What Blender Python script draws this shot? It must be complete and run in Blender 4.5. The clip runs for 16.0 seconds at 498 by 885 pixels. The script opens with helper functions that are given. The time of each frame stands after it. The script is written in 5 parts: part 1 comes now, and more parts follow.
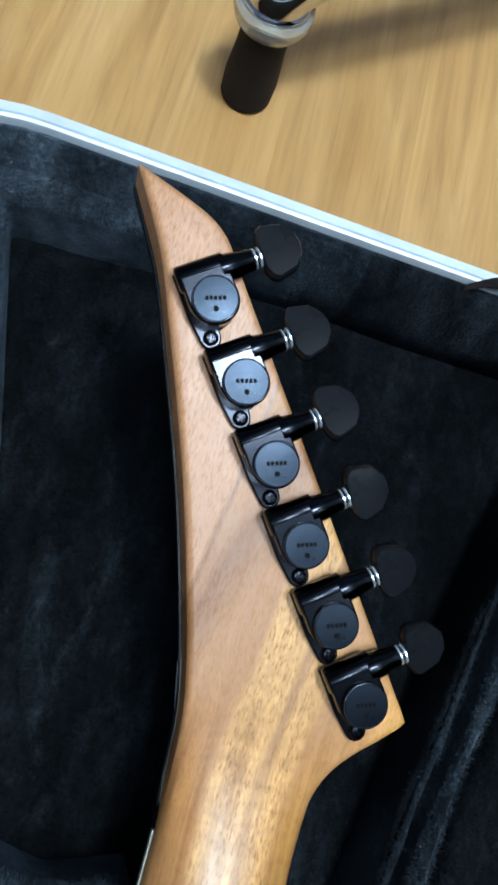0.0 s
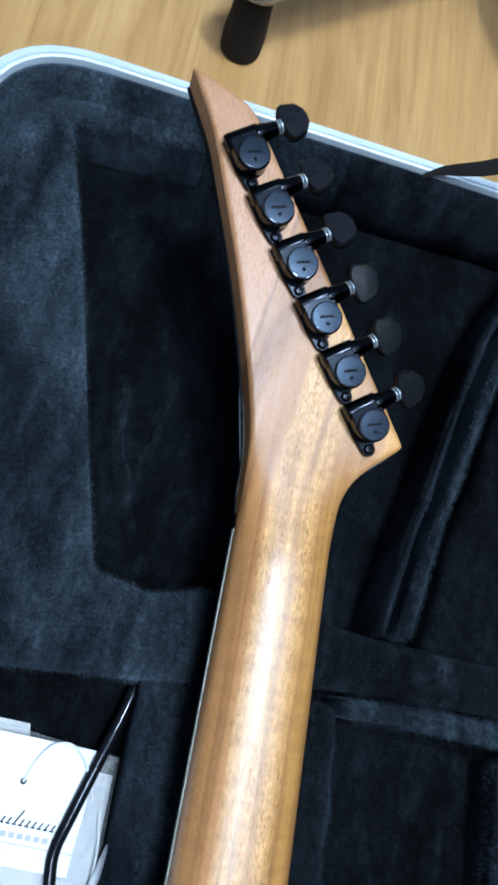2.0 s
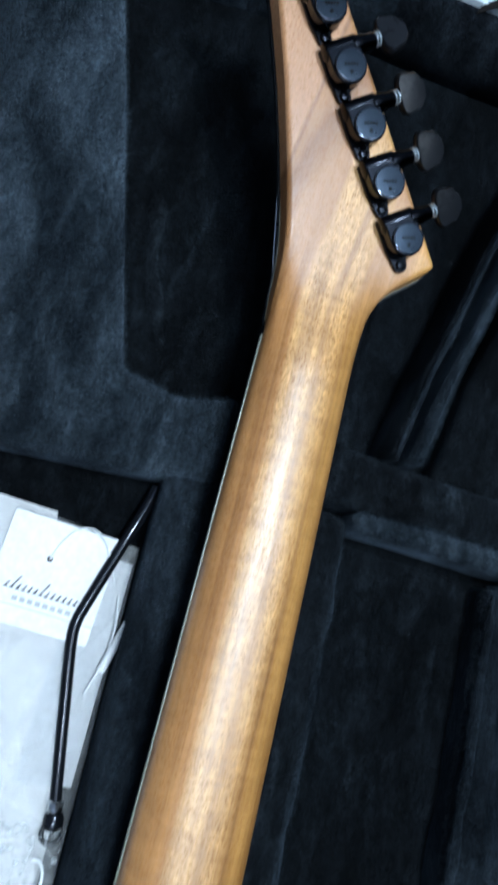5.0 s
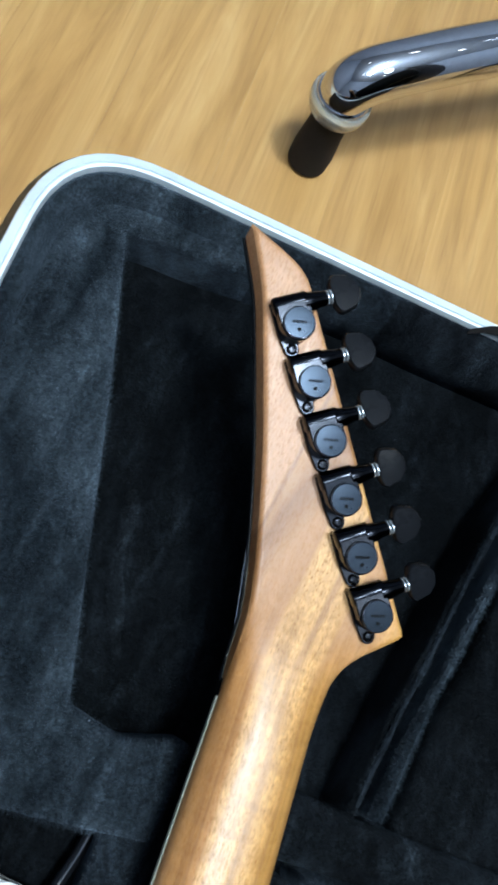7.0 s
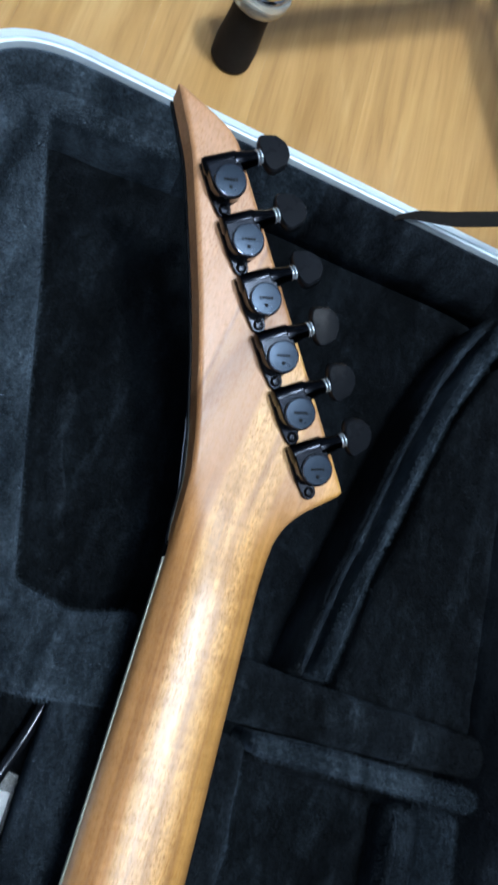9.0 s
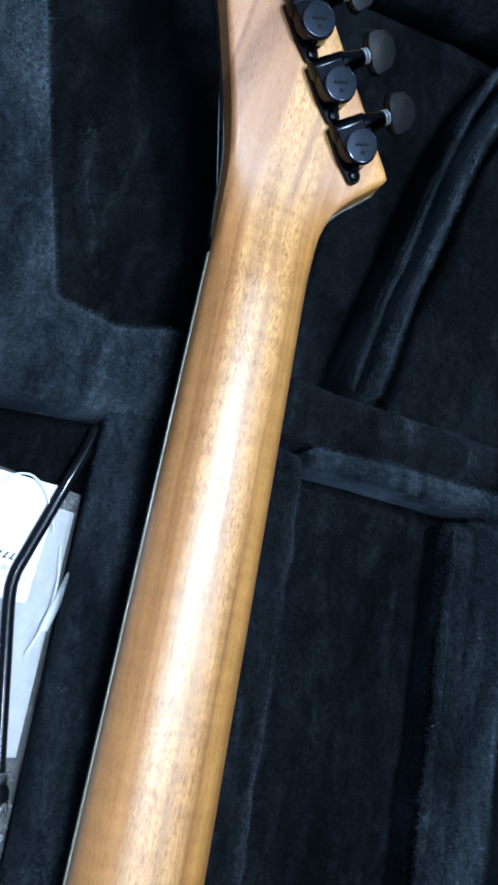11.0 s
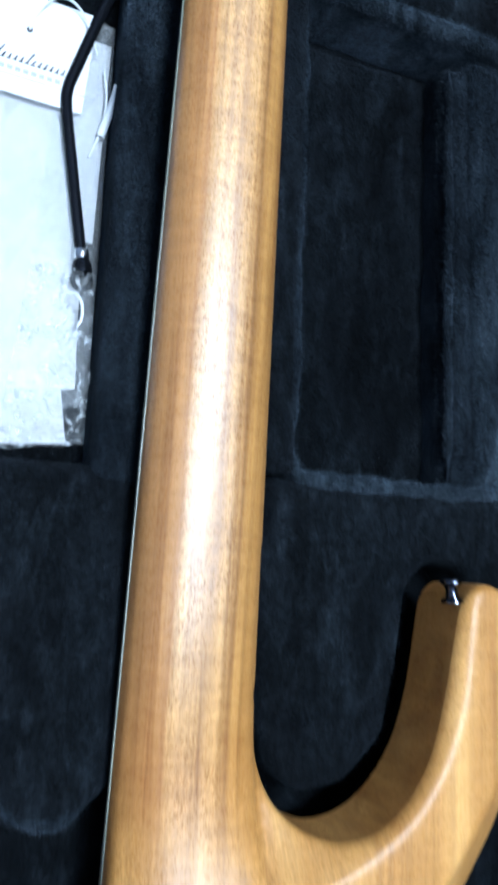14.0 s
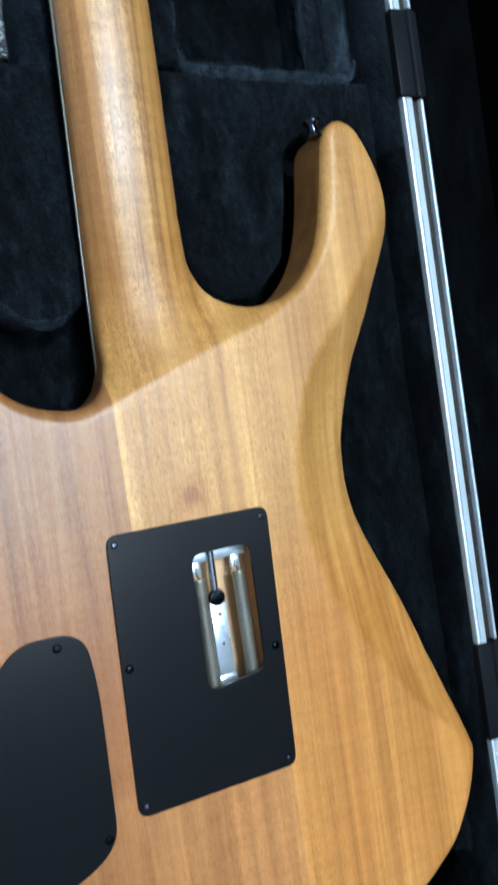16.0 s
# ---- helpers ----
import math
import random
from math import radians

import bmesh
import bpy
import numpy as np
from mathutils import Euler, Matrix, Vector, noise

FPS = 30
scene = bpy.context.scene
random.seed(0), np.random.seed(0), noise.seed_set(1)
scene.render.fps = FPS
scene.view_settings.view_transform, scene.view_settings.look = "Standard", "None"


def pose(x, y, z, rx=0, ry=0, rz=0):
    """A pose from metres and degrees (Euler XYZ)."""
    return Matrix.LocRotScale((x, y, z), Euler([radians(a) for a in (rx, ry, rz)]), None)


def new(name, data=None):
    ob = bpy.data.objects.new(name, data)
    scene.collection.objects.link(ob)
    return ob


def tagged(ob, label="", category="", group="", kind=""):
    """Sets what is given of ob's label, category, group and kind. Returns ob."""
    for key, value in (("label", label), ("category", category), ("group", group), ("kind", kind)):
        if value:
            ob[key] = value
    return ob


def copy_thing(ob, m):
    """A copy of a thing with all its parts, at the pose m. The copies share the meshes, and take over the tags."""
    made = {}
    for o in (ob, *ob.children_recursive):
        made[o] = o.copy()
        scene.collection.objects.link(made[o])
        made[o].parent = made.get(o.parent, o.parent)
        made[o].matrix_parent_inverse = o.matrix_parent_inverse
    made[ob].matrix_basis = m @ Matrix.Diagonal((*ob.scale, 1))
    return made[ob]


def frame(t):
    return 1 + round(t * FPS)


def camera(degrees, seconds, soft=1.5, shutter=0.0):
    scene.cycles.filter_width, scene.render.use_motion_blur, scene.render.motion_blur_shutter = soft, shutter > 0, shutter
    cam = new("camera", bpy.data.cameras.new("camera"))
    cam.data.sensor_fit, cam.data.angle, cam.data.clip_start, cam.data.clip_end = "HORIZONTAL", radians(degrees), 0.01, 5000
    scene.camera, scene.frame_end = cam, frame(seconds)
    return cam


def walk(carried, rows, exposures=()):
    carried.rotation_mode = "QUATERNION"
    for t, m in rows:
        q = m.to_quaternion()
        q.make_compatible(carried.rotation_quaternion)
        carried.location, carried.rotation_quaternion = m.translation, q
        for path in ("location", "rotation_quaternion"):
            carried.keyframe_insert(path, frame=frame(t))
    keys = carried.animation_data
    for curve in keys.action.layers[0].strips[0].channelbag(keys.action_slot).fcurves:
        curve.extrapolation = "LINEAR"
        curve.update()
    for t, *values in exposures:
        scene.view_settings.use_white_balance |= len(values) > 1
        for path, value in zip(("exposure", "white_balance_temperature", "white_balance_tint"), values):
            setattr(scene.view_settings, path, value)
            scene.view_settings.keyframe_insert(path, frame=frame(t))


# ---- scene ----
cam = camera(37.91, 16.0, soft=3.0, shutter=0.4)
PATH = [
    (0.0, pose(-0.0634, 0.0477, 0.3178, 15.06, -13.80, 13.42)),
    (0.5, pose(-0.0645, 0.0300, 0.3293, 15.46, -14.10, 12.84)),
    (1.0, pose(-0.0736, -0.0167, 0.3519, 15.77, -14.67, 11.27)),
    (1.5, pose(-0.0793, -0.0684, 0.3522, 15.87, -14.32, 9.22)),
    (2.0, pose(-0.0840, -0.0664, 0.3795, 16.93, -14.58, 8.99)),
    (2.5, pose(-0.0833, -0.0767, 0.3930, 15.79, -15.69, 11.20)),
    (3.0, pose(-0.0907, -0.1455, 0.3849, 11.46, -16.17, 12.25)),
    (3.2, pose(-0.1075, -0.1815, 0.3771, 7.99, -18.48, 10.73)),
    (5.3, pose(-0.0757, -0.0831, 0.3759, 10.42, -14.05, 14.60)),
    (5.5, pose(-0.0856, -0.0565, 0.3731, 11.63, -15.72, 15.49)),
    (6.0, pose(-0.0983, -0.0177, 0.3773, 12.88, -15.04, 18.32)),
    (6.5, pose(-0.1030, -0.0040, 0.3827, 14.44, -15.15, 18.94)),
    (7.0, pose(-0.1006, -0.0048, 0.3894, 15.62, -16.09, 18.44)),
    (7.5, pose(-0.0906, -0.0126, 0.3974, 15.53, -19.62, 17.08)),
    (8.0, pose(-0.0864, -0.0180, 0.3925, 15.57, -19.60, 15.80)),
    (8.5, pose(-0.0806, -0.0272, 0.3864, 15.70, -19.14, 14.88)),
    (9.0, pose(-0.0875, -0.0480, 0.3804, 14.42, -20.66, 14.69)),
    (9.5, pose(-0.0838, -0.0797, 0.3768, 13.86, -21.04, 13.36)),
    (10.0, pose(-0.0727, -0.1281, 0.3527, 12.49, -19.91, 11.65)),
    (10.2, pose(-0.0740, -0.1392, 0.3493, 11.96, -19.84, 11.06)),
    (12.5, pose(-0.0770, -0.1418, 0.3432, 8.18, -18.97, 8.68)),
    (13.0, pose(-0.0799, -0.2240, 0.3252, 10.69, -19.42, 5.85)),
    (13.5, pose(-0.0824, -0.2913, 0.3296, 9.48, -19.53, 3.11)),
    (14.0, pose(-0.0851, -0.3554, 0.3440, 8.18, -20.44, 2.61)),
    (14.5, pose(-0.0875, -0.3980, 0.3983, 5.15, -20.51, 1.45)),
    (15.0, pose(-0.0908, -0.4454, 0.4327, 4.61, -21.34, -2.10)),
    (15.5, pose(-0.1062, -0.4901, 0.4386, 3.12, -21.92, -5.72)),
    (16.0, pose(-0.1164, -0.5265, 0.4372, 1.91, -23.57, -9.10)),
]
walk(cam, PATH, [(0.0, -0.08, 6000, 10), (1.5, -0.05, 5700, 12), (3.0, 0.02, 5600, 10), (5.3, -0.18, 5900, 10), (6.2, 0.0, 6200, 10), (7.0, 0.03, 6250, 10), (9.0, -0.03, 6000, 12), (10.2, 0.12, 5600, 12),
                 (12.5, 0.18, 5550, 12), (13.5, 0.35, 5450, 12), (14.5, -0.03, 5600, 12), (15.0, -0.19, 5650, 10), (16.0, -0.12, 5720, 8)])
# ---------------------------------------------------------------- light
scene.view_settings.exposure = 0.0
world = bpy.data.worlds.new("room_air")
world.use_nodes = True
world.node_tree.nodes["Background"].inputs[0].default_value = (0.55, 0.62, 0.7, 1)
world.node_tree.nodes["Background"].inputs[1].default_value = 0.03
scene.world = world


def globe_lamp(name, place, radius, power, colour):
    lamp = bpy.data.lights.new(name, "POINT")
    lamp.shadow_soft_size = radius
    lamp.energy, lamp.color = power, colour
    ob = new(name, lamp)
    ob.location = place
    return ob


LAMPS = [(0.24, 0.03, 142), (0.02, -0.64, 62), (1.00, -0.50, 11)]      # where the ceiling lights hang, and their watts
for lamp_x, lamp_y, watts in LAMPS:
    globe_lamp("ceiling_lamp", (lamp_x, lamp_y, 2.10), 0.15, watts, (0.85, 0.955, 0.995))


# ---------------------------------------------------------------- materials
def material(name, colour=(0.5, 0.5, 0.5), rough=0.5, metal=0.0, sheen=0.0, coat=0.0):
    m = bpy.data.materials.new(name)
    m.use_nodes = True
    b = m.node_tree.nodes["Principled BSDF"]
    b.inputs["Base Color"].default_value = (*colour, 1)
    b.inputs["Roughness"].default_value = rough
    b.inputs["Metallic"].default_value = metal
    b.inputs["Sheen Weight"].default_value = sheen
    b.inputs["Coat Weight"].default_value = coat
    return m


def node(m, kind, **values):
    n = m.node_tree.nodes.new(kind)
    for key, value in values.items():
        n.inputs[key.replace("_", " ")].default_value = value
    return n


def wire(m, a, b):
    m.node_tree.links.new(a, b)


def shader(m):
    return m.node_tree.nodes["Principled BSDF"]


def place_node(m, scale=(1, 1, 1), turn=0.0, shift=None):
    """Object coordinates, stretched, and shifted at random from piece to piece where asked."""
    co, mp = node(m, "ShaderNodeTexCoord"), node(m, "ShaderNodeMapping")
    mp.inputs["Scale"].default_value = scale
    mp.inputs["Rotation"].default_value = (0, 0, turn)
    wire(m, co.outputs["Object"], mp.inputs["Vector"])
    if shift:
        info = node(m, "ShaderNodeObjectInfo")
        mul = m.node_tree.nodes.new("ShaderNodeMath")
        mul.operation = "MULTIPLY"
        mul.inputs[1].default_value = shift
        wire(m, info.outputs["Random"], mul.inputs[0])
        com = m.node_tree.nodes.new("ShaderNodeCombineXYZ")
        for k in range(3):
            wire(m, mul.outputs[0], com.inputs[k])
        wire(m, com.outputs[0], mp.inputs["Location"])
    return mp.outputs["Vector"]


def noise_node(m, where, scale, detail=4.0, rough=0.55, distort=0.0):
    n = node(m, "ShaderNodeTexNoise", Scale=scale, Detail=detail, Roughness=rough, Distortion=distort)
    wire(m, where, n.inputs["Vector"])
    return n.outputs["Fac"]


def ramp_node(m, fac, stops):
    r = m.node_tree.nodes.new("ShaderNodeValToRGB")
    while len(r.color_ramp.elements) < len(stops):
        r.color_ramp.elements.new(0.5)
    for e, (p, c) in zip(r.color_ramp.elements, stops):
        e.position, e.color = p, (*(c if hasattr(c, "__len__") else (c, c, c)), 1)
    wire(m, fac, r.inputs["Fac"])
    return r.outputs["Color"]


def mix_node(m, fac, a, b, how="MIX"):
    x = m.node_tree.nodes.new("ShaderNodeMix")
    x.data_type, x.blend_type = "RGBA", how
    for sock, v in ((x.inputs[0], fac), (x.inputs[6], a), (x.inputs[7], b)):
        if hasattr(v, "links"):
            wire(m, v, sock)
        else:
            sock.default_value = (*v, 1) if hasattr(v, "__len__") else v
    return x.outputs[2]


def bump_node(m, height, strength, distance):
    b = node(m, "ShaderNodeBump", Strength=strength, Distance=distance)
    wire(m, height, b.inputs["Height"])
    wire(m, b.outputs["Normal"], shader(m).inputs["Normal"])


def line_mask(m, nx, ny, c, soft, wobble):
    """0 on one side of the line nx x + ny y = c, 1 on the other, with a wavering edge."""
    co = node(m, "ShaderNodeTexCoord")
    dot = m.node_tree.nodes.new("ShaderNodeVectorMath")
    dot.operation = "DOT_PRODUCT"
    wire(m, co.outputs["Object"], dot.inputs[0])
    dot.inputs[1].default_value = (nx, ny, 0)
    wave = m.node_tree.nodes.new("ShaderNodeMath")
    wave.operation = "MULTIPLY_ADD"
    wave.inputs[1].default_value = wobble
    wire(m, noise_node(m, place_node(m, (30, 30, 30)), 1.0, 3), wave.inputs[0])
    wire(m, dot.outputs["Value"], wave.inputs[2])
    rng = m.node_tree.nodes.new("ShaderNodeMapRange")
    rng.interpolation_type = "SMOOTHSTEP"
    rng.inputs["From Min"].default_value, rng.inputs["From Max"].default_value = c - soft + wobble / 2, c + soft + wobble / 2
    wire(m, wave.outputs[0], rng.inputs["Value"])
    return rng.outputs["Result"]


def math_node(m, how, a, b=0.0, c=0.0):
    n = m.node_tree.nodes.new("ShaderNodeMath")
    n.operation = how
    for sock, v in zip(n.inputs, (a, b, c)):
        if hasattr(v, "links"):
            wire(m, v, sock)
        else:
            sock.default_value = v
    return n.outputs[0]


def wood_material(name, rough=0.42):
    """Satin tonewood, its grain along y, in glued strips that lean over a little on the headstock."""
    m = material(name, (0.42, 0.25, 0.12), rough)
    co = node(m, "ShaderNodeTexCoord")
    sep = m.node_tree.nodes.new("ShaderNodeSeparateXYZ")
    wire(m, co.outputs["Object"], sep.inputs[0])
    # the place across the strips
    lean = math_node(m, "MULTIPLY_ADD", math_node(m, "MAXIMUM", math_node(m, "SUBTRACT", sep.outputs["Y"], 0.015), 0.0), -0.13, sep.outputs["X"])
    drift = math_node(m, "MULTIPLY_ADD", math_node(m, "SUBTRACT", noise_node(m, place_node(m, (16, 8, 5)), 1.0, 4, 0.62), 0.5), 0.0060, lean)
    across = math_node(m, "MULTIPLY_ADD", drift, 2.5, 0.5)

    def strips(tones, soft=0.0004):
        stops = [((tones[0][0] + 0.2) / 0.4, tones[0][1])]
        for (x, c), (_, before) in zip(tones[1:], tones):
            stops += [((x - soft + 0.2) / 0.4, before), ((x + soft + 0.2) / 0.4, c)]
        return ramp_node(m, across, stops)

    def grey(v):
        return (v, v, v)

    core, core_low = (0.505, 0.279, 0.096), (0.455, 0.244, 0.080)
    neck = strips([(-0.2, (0.385, 0.182, 0.058)), (-0.0190, (0.410, 0.192, 0.060)), (-0.0165, (0.440, 0.216, 0.070)), (-0.0140, (0.385, 0.178, 0.056)), (-0.0116, core), (0.0008, (0.400, 0.210, 0.074)), (0.0034, core),
                   (0.0088, core_low), (0.0118, (0.325, 0.155, 0.047)), (0.0132, (0.418, 0.212, 0.058)), (0.0185, (0.375, 0.182, 0.048))])
    head = strips([(-0.2, (0.395, 0.200, 0.092)), (-0.0400, (0.225, 0.104, 0.042)), (-0.0386, (0.350, 0.170, 0.066)), (-0.0126, core), (0.0006, (0.365, 0.190, 0.076)), (0.0036, core),
                   (0.0112, (0.410, 0.208, 0.080))], 0.0005)
    # the broad brown figure that crosses the smooth strip of the headstock
    slant = math_node(m, "MULTIPLY_ADD", sep.outputs["Y"], -0.37, sep.outputs["X"])
    slant = math_node(m, "MULTIPLY_ADD", noise_node(m, place_node(m, (60, 22, 20)), 1.0, 3), 0.005, slant)
    brown = ramp_node(m, math_node(m, "MULTIPLY_ADD", slant, 10.0, 1.0), [(0.395, 1.0), (0.45, (0.88, 0.85, 0.82)), (0.490, (0.62, 0.57, 0.52)), (0.530, (0.70, 0.66, 0.62)), (0.61, 1.0)])
    plain = strips([(-0.2, grey(0.0)), (-0.0395, grey(1.0)), (-0.0126, grey(0.0))])
    head = mix_node(m, plain, head, mix_node(m, 1.0, head, brown, "MULTIPLY"))
    shaft = mix_node(m, line_mask(m, 0, 1, 0.022, 0.016, 0.012), neck, head)
    # the body: a pale middle plank, redder wings, redder heartwood low down
    broad = noise_node(m, place_node(m, (46, 1.6, 14)), 1.0, 4, 0.55, 0.7)
    gold = ramp_node(m, broad, [(0.30, (0.395, 0.182, 0.045)), (0.5, (0.510, 0.260, 0.072)), (0.68, (0.660, 0.372, 0.124))])
    wing = ramp_node(m, broad, [(0.30, (0.262, 0.110, 0.033)), (0.5, (0.320, 0.144, 0.045)), (0.70, (0.385, 0.184, 0.062))])
    trunk = strips([(-0.2, (1.0, 1.0, 1.0)), (-0.0310, (1.20, 1.25, 1.28)), (-0.0285, (1.10, 1.14, 1.16)), (-0.0180, (1.02, 1.04, 1.04)), (-0.0090, (1.12, 1.16, 1.18)), (0.0040, (1.04, 1.05, 1.05)), (0.0180, (0.99, 0.99, 0.97)),
                    (0.0225, (1.12, 1.15, 1.15)), (0.0400, (1.02, 1.03, 1.0)), (0.0620, (1.0, 0.99, 0.95)), (0.128, (1.04, 1.03, 0.98))])
    col = mix_node(m, line_mask(m, 1, 0, -0.0310, 0.0003, 0.0), wing, gold)
    col = mix_node(m, line_mask(m, 0, -1, 0.605, 0.055, 0.05), col, mix_node(m, 1.0, col, (1.0, 0.84, 0.66), "MULTIPLY"))
    butt = mix_node(m, 1.0, line_mask(m, 0, -1, 0.700, 0.008, 0.0), line_mask(m, -1, 0, -0.037, 0.0015, 0.0), "MULTIPLY")
    col = mix_node(m, butt, col, mix_node(m, 1.0, wing, (1.22, 1.14, 1.0), "MULTIPLY"))
    col = mix_node(m, 0.95, col, trunk, "MULTIPLY")
    on_shaft = line_mask(m, 0, 1, -0.455, 0.035, 0.03)
    on_shaft = mix_node(m, line_mask(m, 1, 0, 0.034, 0.006, 0.0), on_shaft, grey(0.0))
    on_head = line_mask(m, 0, 1, 0.040, 0.02, 0.01)
    # the heel's slope darker and browner: its shade put in the colour
    shaft = mix_node(m, line_mask(m, 0, -1, 0.425, 0.025, 0.02), shaft, mix_node(m, 1.0, shaft, (0.90, 0.83, 0.74), "MULTIPLY"))
    col = mix_node(m, on_shaft, col, shaft)
    # long streaks of the year rings
    vein = noise_node(m, place_node(m, (150, 3.2, 40)), 1.0, 6, 0.66, 0.6)
    streak = noise_node(m, place_node(m, (330, 2.2, 60)), 1.0, 3, 0.5, 0.3)
    col = mix_node(m, mix_node(m, on_head, mix_node(m, on_shaft, grey(0.78), grey(1.0)), grey(0.22)), col, ramp_node(m, vein, [(0.34, (0.70, 0.64, 0.58)), (0.52, (1.0, 1.0, 1.0)), (0.72, (1.13, 1.14, 1.16))]), "MULTIPLY")
    col = mix_node(m, mix_node(m, on_head, mix_node(m, on_shaft, grey(0.36), grey(0.80)), grey(0.15)), col, ramp_node(m, streak, [(0.34, (0.78, 0.73, 0.68)), (0.5, (1.0, 1.0, 1.0)), (0.70, (1.10, 1.11, 1.12))]), "MULTIPLY")
    # open-grained strips are full of short dark and pale flecks, the others nearly plain
    open_shaft = strips([(-0.2, grey(0.52)), (-0.0395, grey(0.22)), (-0.0120, grey(1.0)), (0.0008, grey(0.45)), (0.0034, grey(1.0)), (0.0110, grey(0.25))], 0.0009)
    patch = ramp_node(m, noise_node(m, place_node(m, (70, 26, 30)), 1.0, 3), [(0.36, 0.45), (0.60, 1.0)])
    open_body = mix_node(m, 1.0, strips([(-0.2, grey(0.22)), (-0.0310, grey(0.62)), (0.0620, grey(0.30))]), mix_node(m, line_mask(m, 0, -1, 0.60, 0.07, 0.04), grey(1.0), grey(0.45)), "MULTIPLY")
    fade = mix_node(m, line_mask(m, 0, 1, -0.11, 0.06, 0.03), grey(0.85), grey(1.0))
    open_grain = mix_node(m, 1.0, mix_node(m, on_shaft, open_body, mix_node(m, 1.0, open_shaft, fade, "MULTIPLY")), patch, "MULTIPLY")
    fleck = noise_node(m, place_node(m, (1450, 380, 500)), 1.0, 2.5, 0.55, 0.2)
    shine = noise_node(m, place_node(m, (900, 260, 300), 0.03, None), 1.0, 2, 0.5)
    col = mix_node(m, open_grain, col, ramp_node(m, fleck, [(0.32, (0.56, 0.46, 0.36)), (0.43, (0.86, 0.82, 0.76)), (0.50, (1.0, 1.0, 1.0))]), "MULTIPLY")
    col = mix_node(m, open_grain, col, ramp_node(m, shine, [(0.46, (0.96, 0.95, 0.94)), (0.64, (1.24, 1.25, 1.25))]), "MULTIPLY")
    # flame across the grain
    flame = noise_node(m, place_node(m, (70, 190, 20), 0.12), 1.0, 2, 0.5, 0.5)
    flame_here = mix_node(m, 1.0, mix_node(m, on_head, mix_node(m, on_shaft, grey(0.42), grey(0.68)), grey(0.16)), strips([(-0.2, grey(0.6)), (-0.0116, grey(1.0)), (0.0132, grey(0.7))]), "MULTIPLY")
    col = mix_node(m, flame_here, col, ramp_node(m, flame, [(0.36, (0.82, 0.77, 0.72)), (0.6, (1.10, 1.11, 1.12))]), "MULTIPLY")
    # a small knot
    far = m.node_tree.nodes.new("ShaderNodeVectorMath")
    far.operation = "DISTANCE"
    squash = node(m, "ShaderNodeMapping")
    squash.inputs["Scale"].default_value = (1, 0.9, 0)
    wire(m, co.outputs["Object"], squash.inputs["Vector"])
    wire(m, squash.outputs["Vector"], far.inputs[0])
    far.inputs[1].default_value = (0.0025, -0.5605 * 0.9, 0)
    ring = math_node(m, "MULTIPLY_ADD", noise_node(m, place_node(m, (170, 60, 60)), 1.0, 3), 0.012, far.outputs["Value"])
    col = mix_node(m, 0.8, col, ramp_node(m, ring, [(0.0070, (0.42, 0.25, 0.15)), (0.0105, (0.80, 0.64, 0.50)), (0.019, (1.0, 1.0, 1.0))]), "MULTIPLY")
    fine = noise_node(m, place_node(m, (620, 16, 150)), 1.0, 4, 0.6, 0.2)
    bump_node(m, math_node(m, "MULTIPLY_ADD", fleck, 0.7, fine), 0.05, 0.0002)
    wire(m, col, shader(m).inputs["Base Color"])
    gloss = strips([(-0.2, grey(0.45)), (-0.0310, grey(0.80)), (-0.0116, grey(1.0)), (0.0085, grey(0.7)), (0.031, grey(0.5))])
    root = mix_node(m, line_mask(m, 0, 1, -0.002, 0.022, 0.01), gloss, grey(0.50))
    root = mix_node(m, line_mask(m, 0, -1, 0.395, 0.03, 0.02), root, grey(0.34))
    gloss = mix_node(m, on_shaft, grey(0.55), root)
    wire(m, mix_node(m, 0.75, mix_node(m, 0.5, gloss, ramp_node(m, fine, [(0.3, 0.7), (0.7, 1.2)]), "MULTIPLY"), ramp_node(m, fleck, [(0.34, 0.40), (0.56, 1.1)]), "MULTIPLY"), shader(m).inputs["Specular IOR Level"])
    wire(m, ramp_node(m, fine, [(0.3, rough + 0.03), (0.7, rough - 0.03)]), shader(m).inputs["Roughness"])
    return m


MAT = {}
MAT["tonewood"] = wood_material("satin_tonewood")


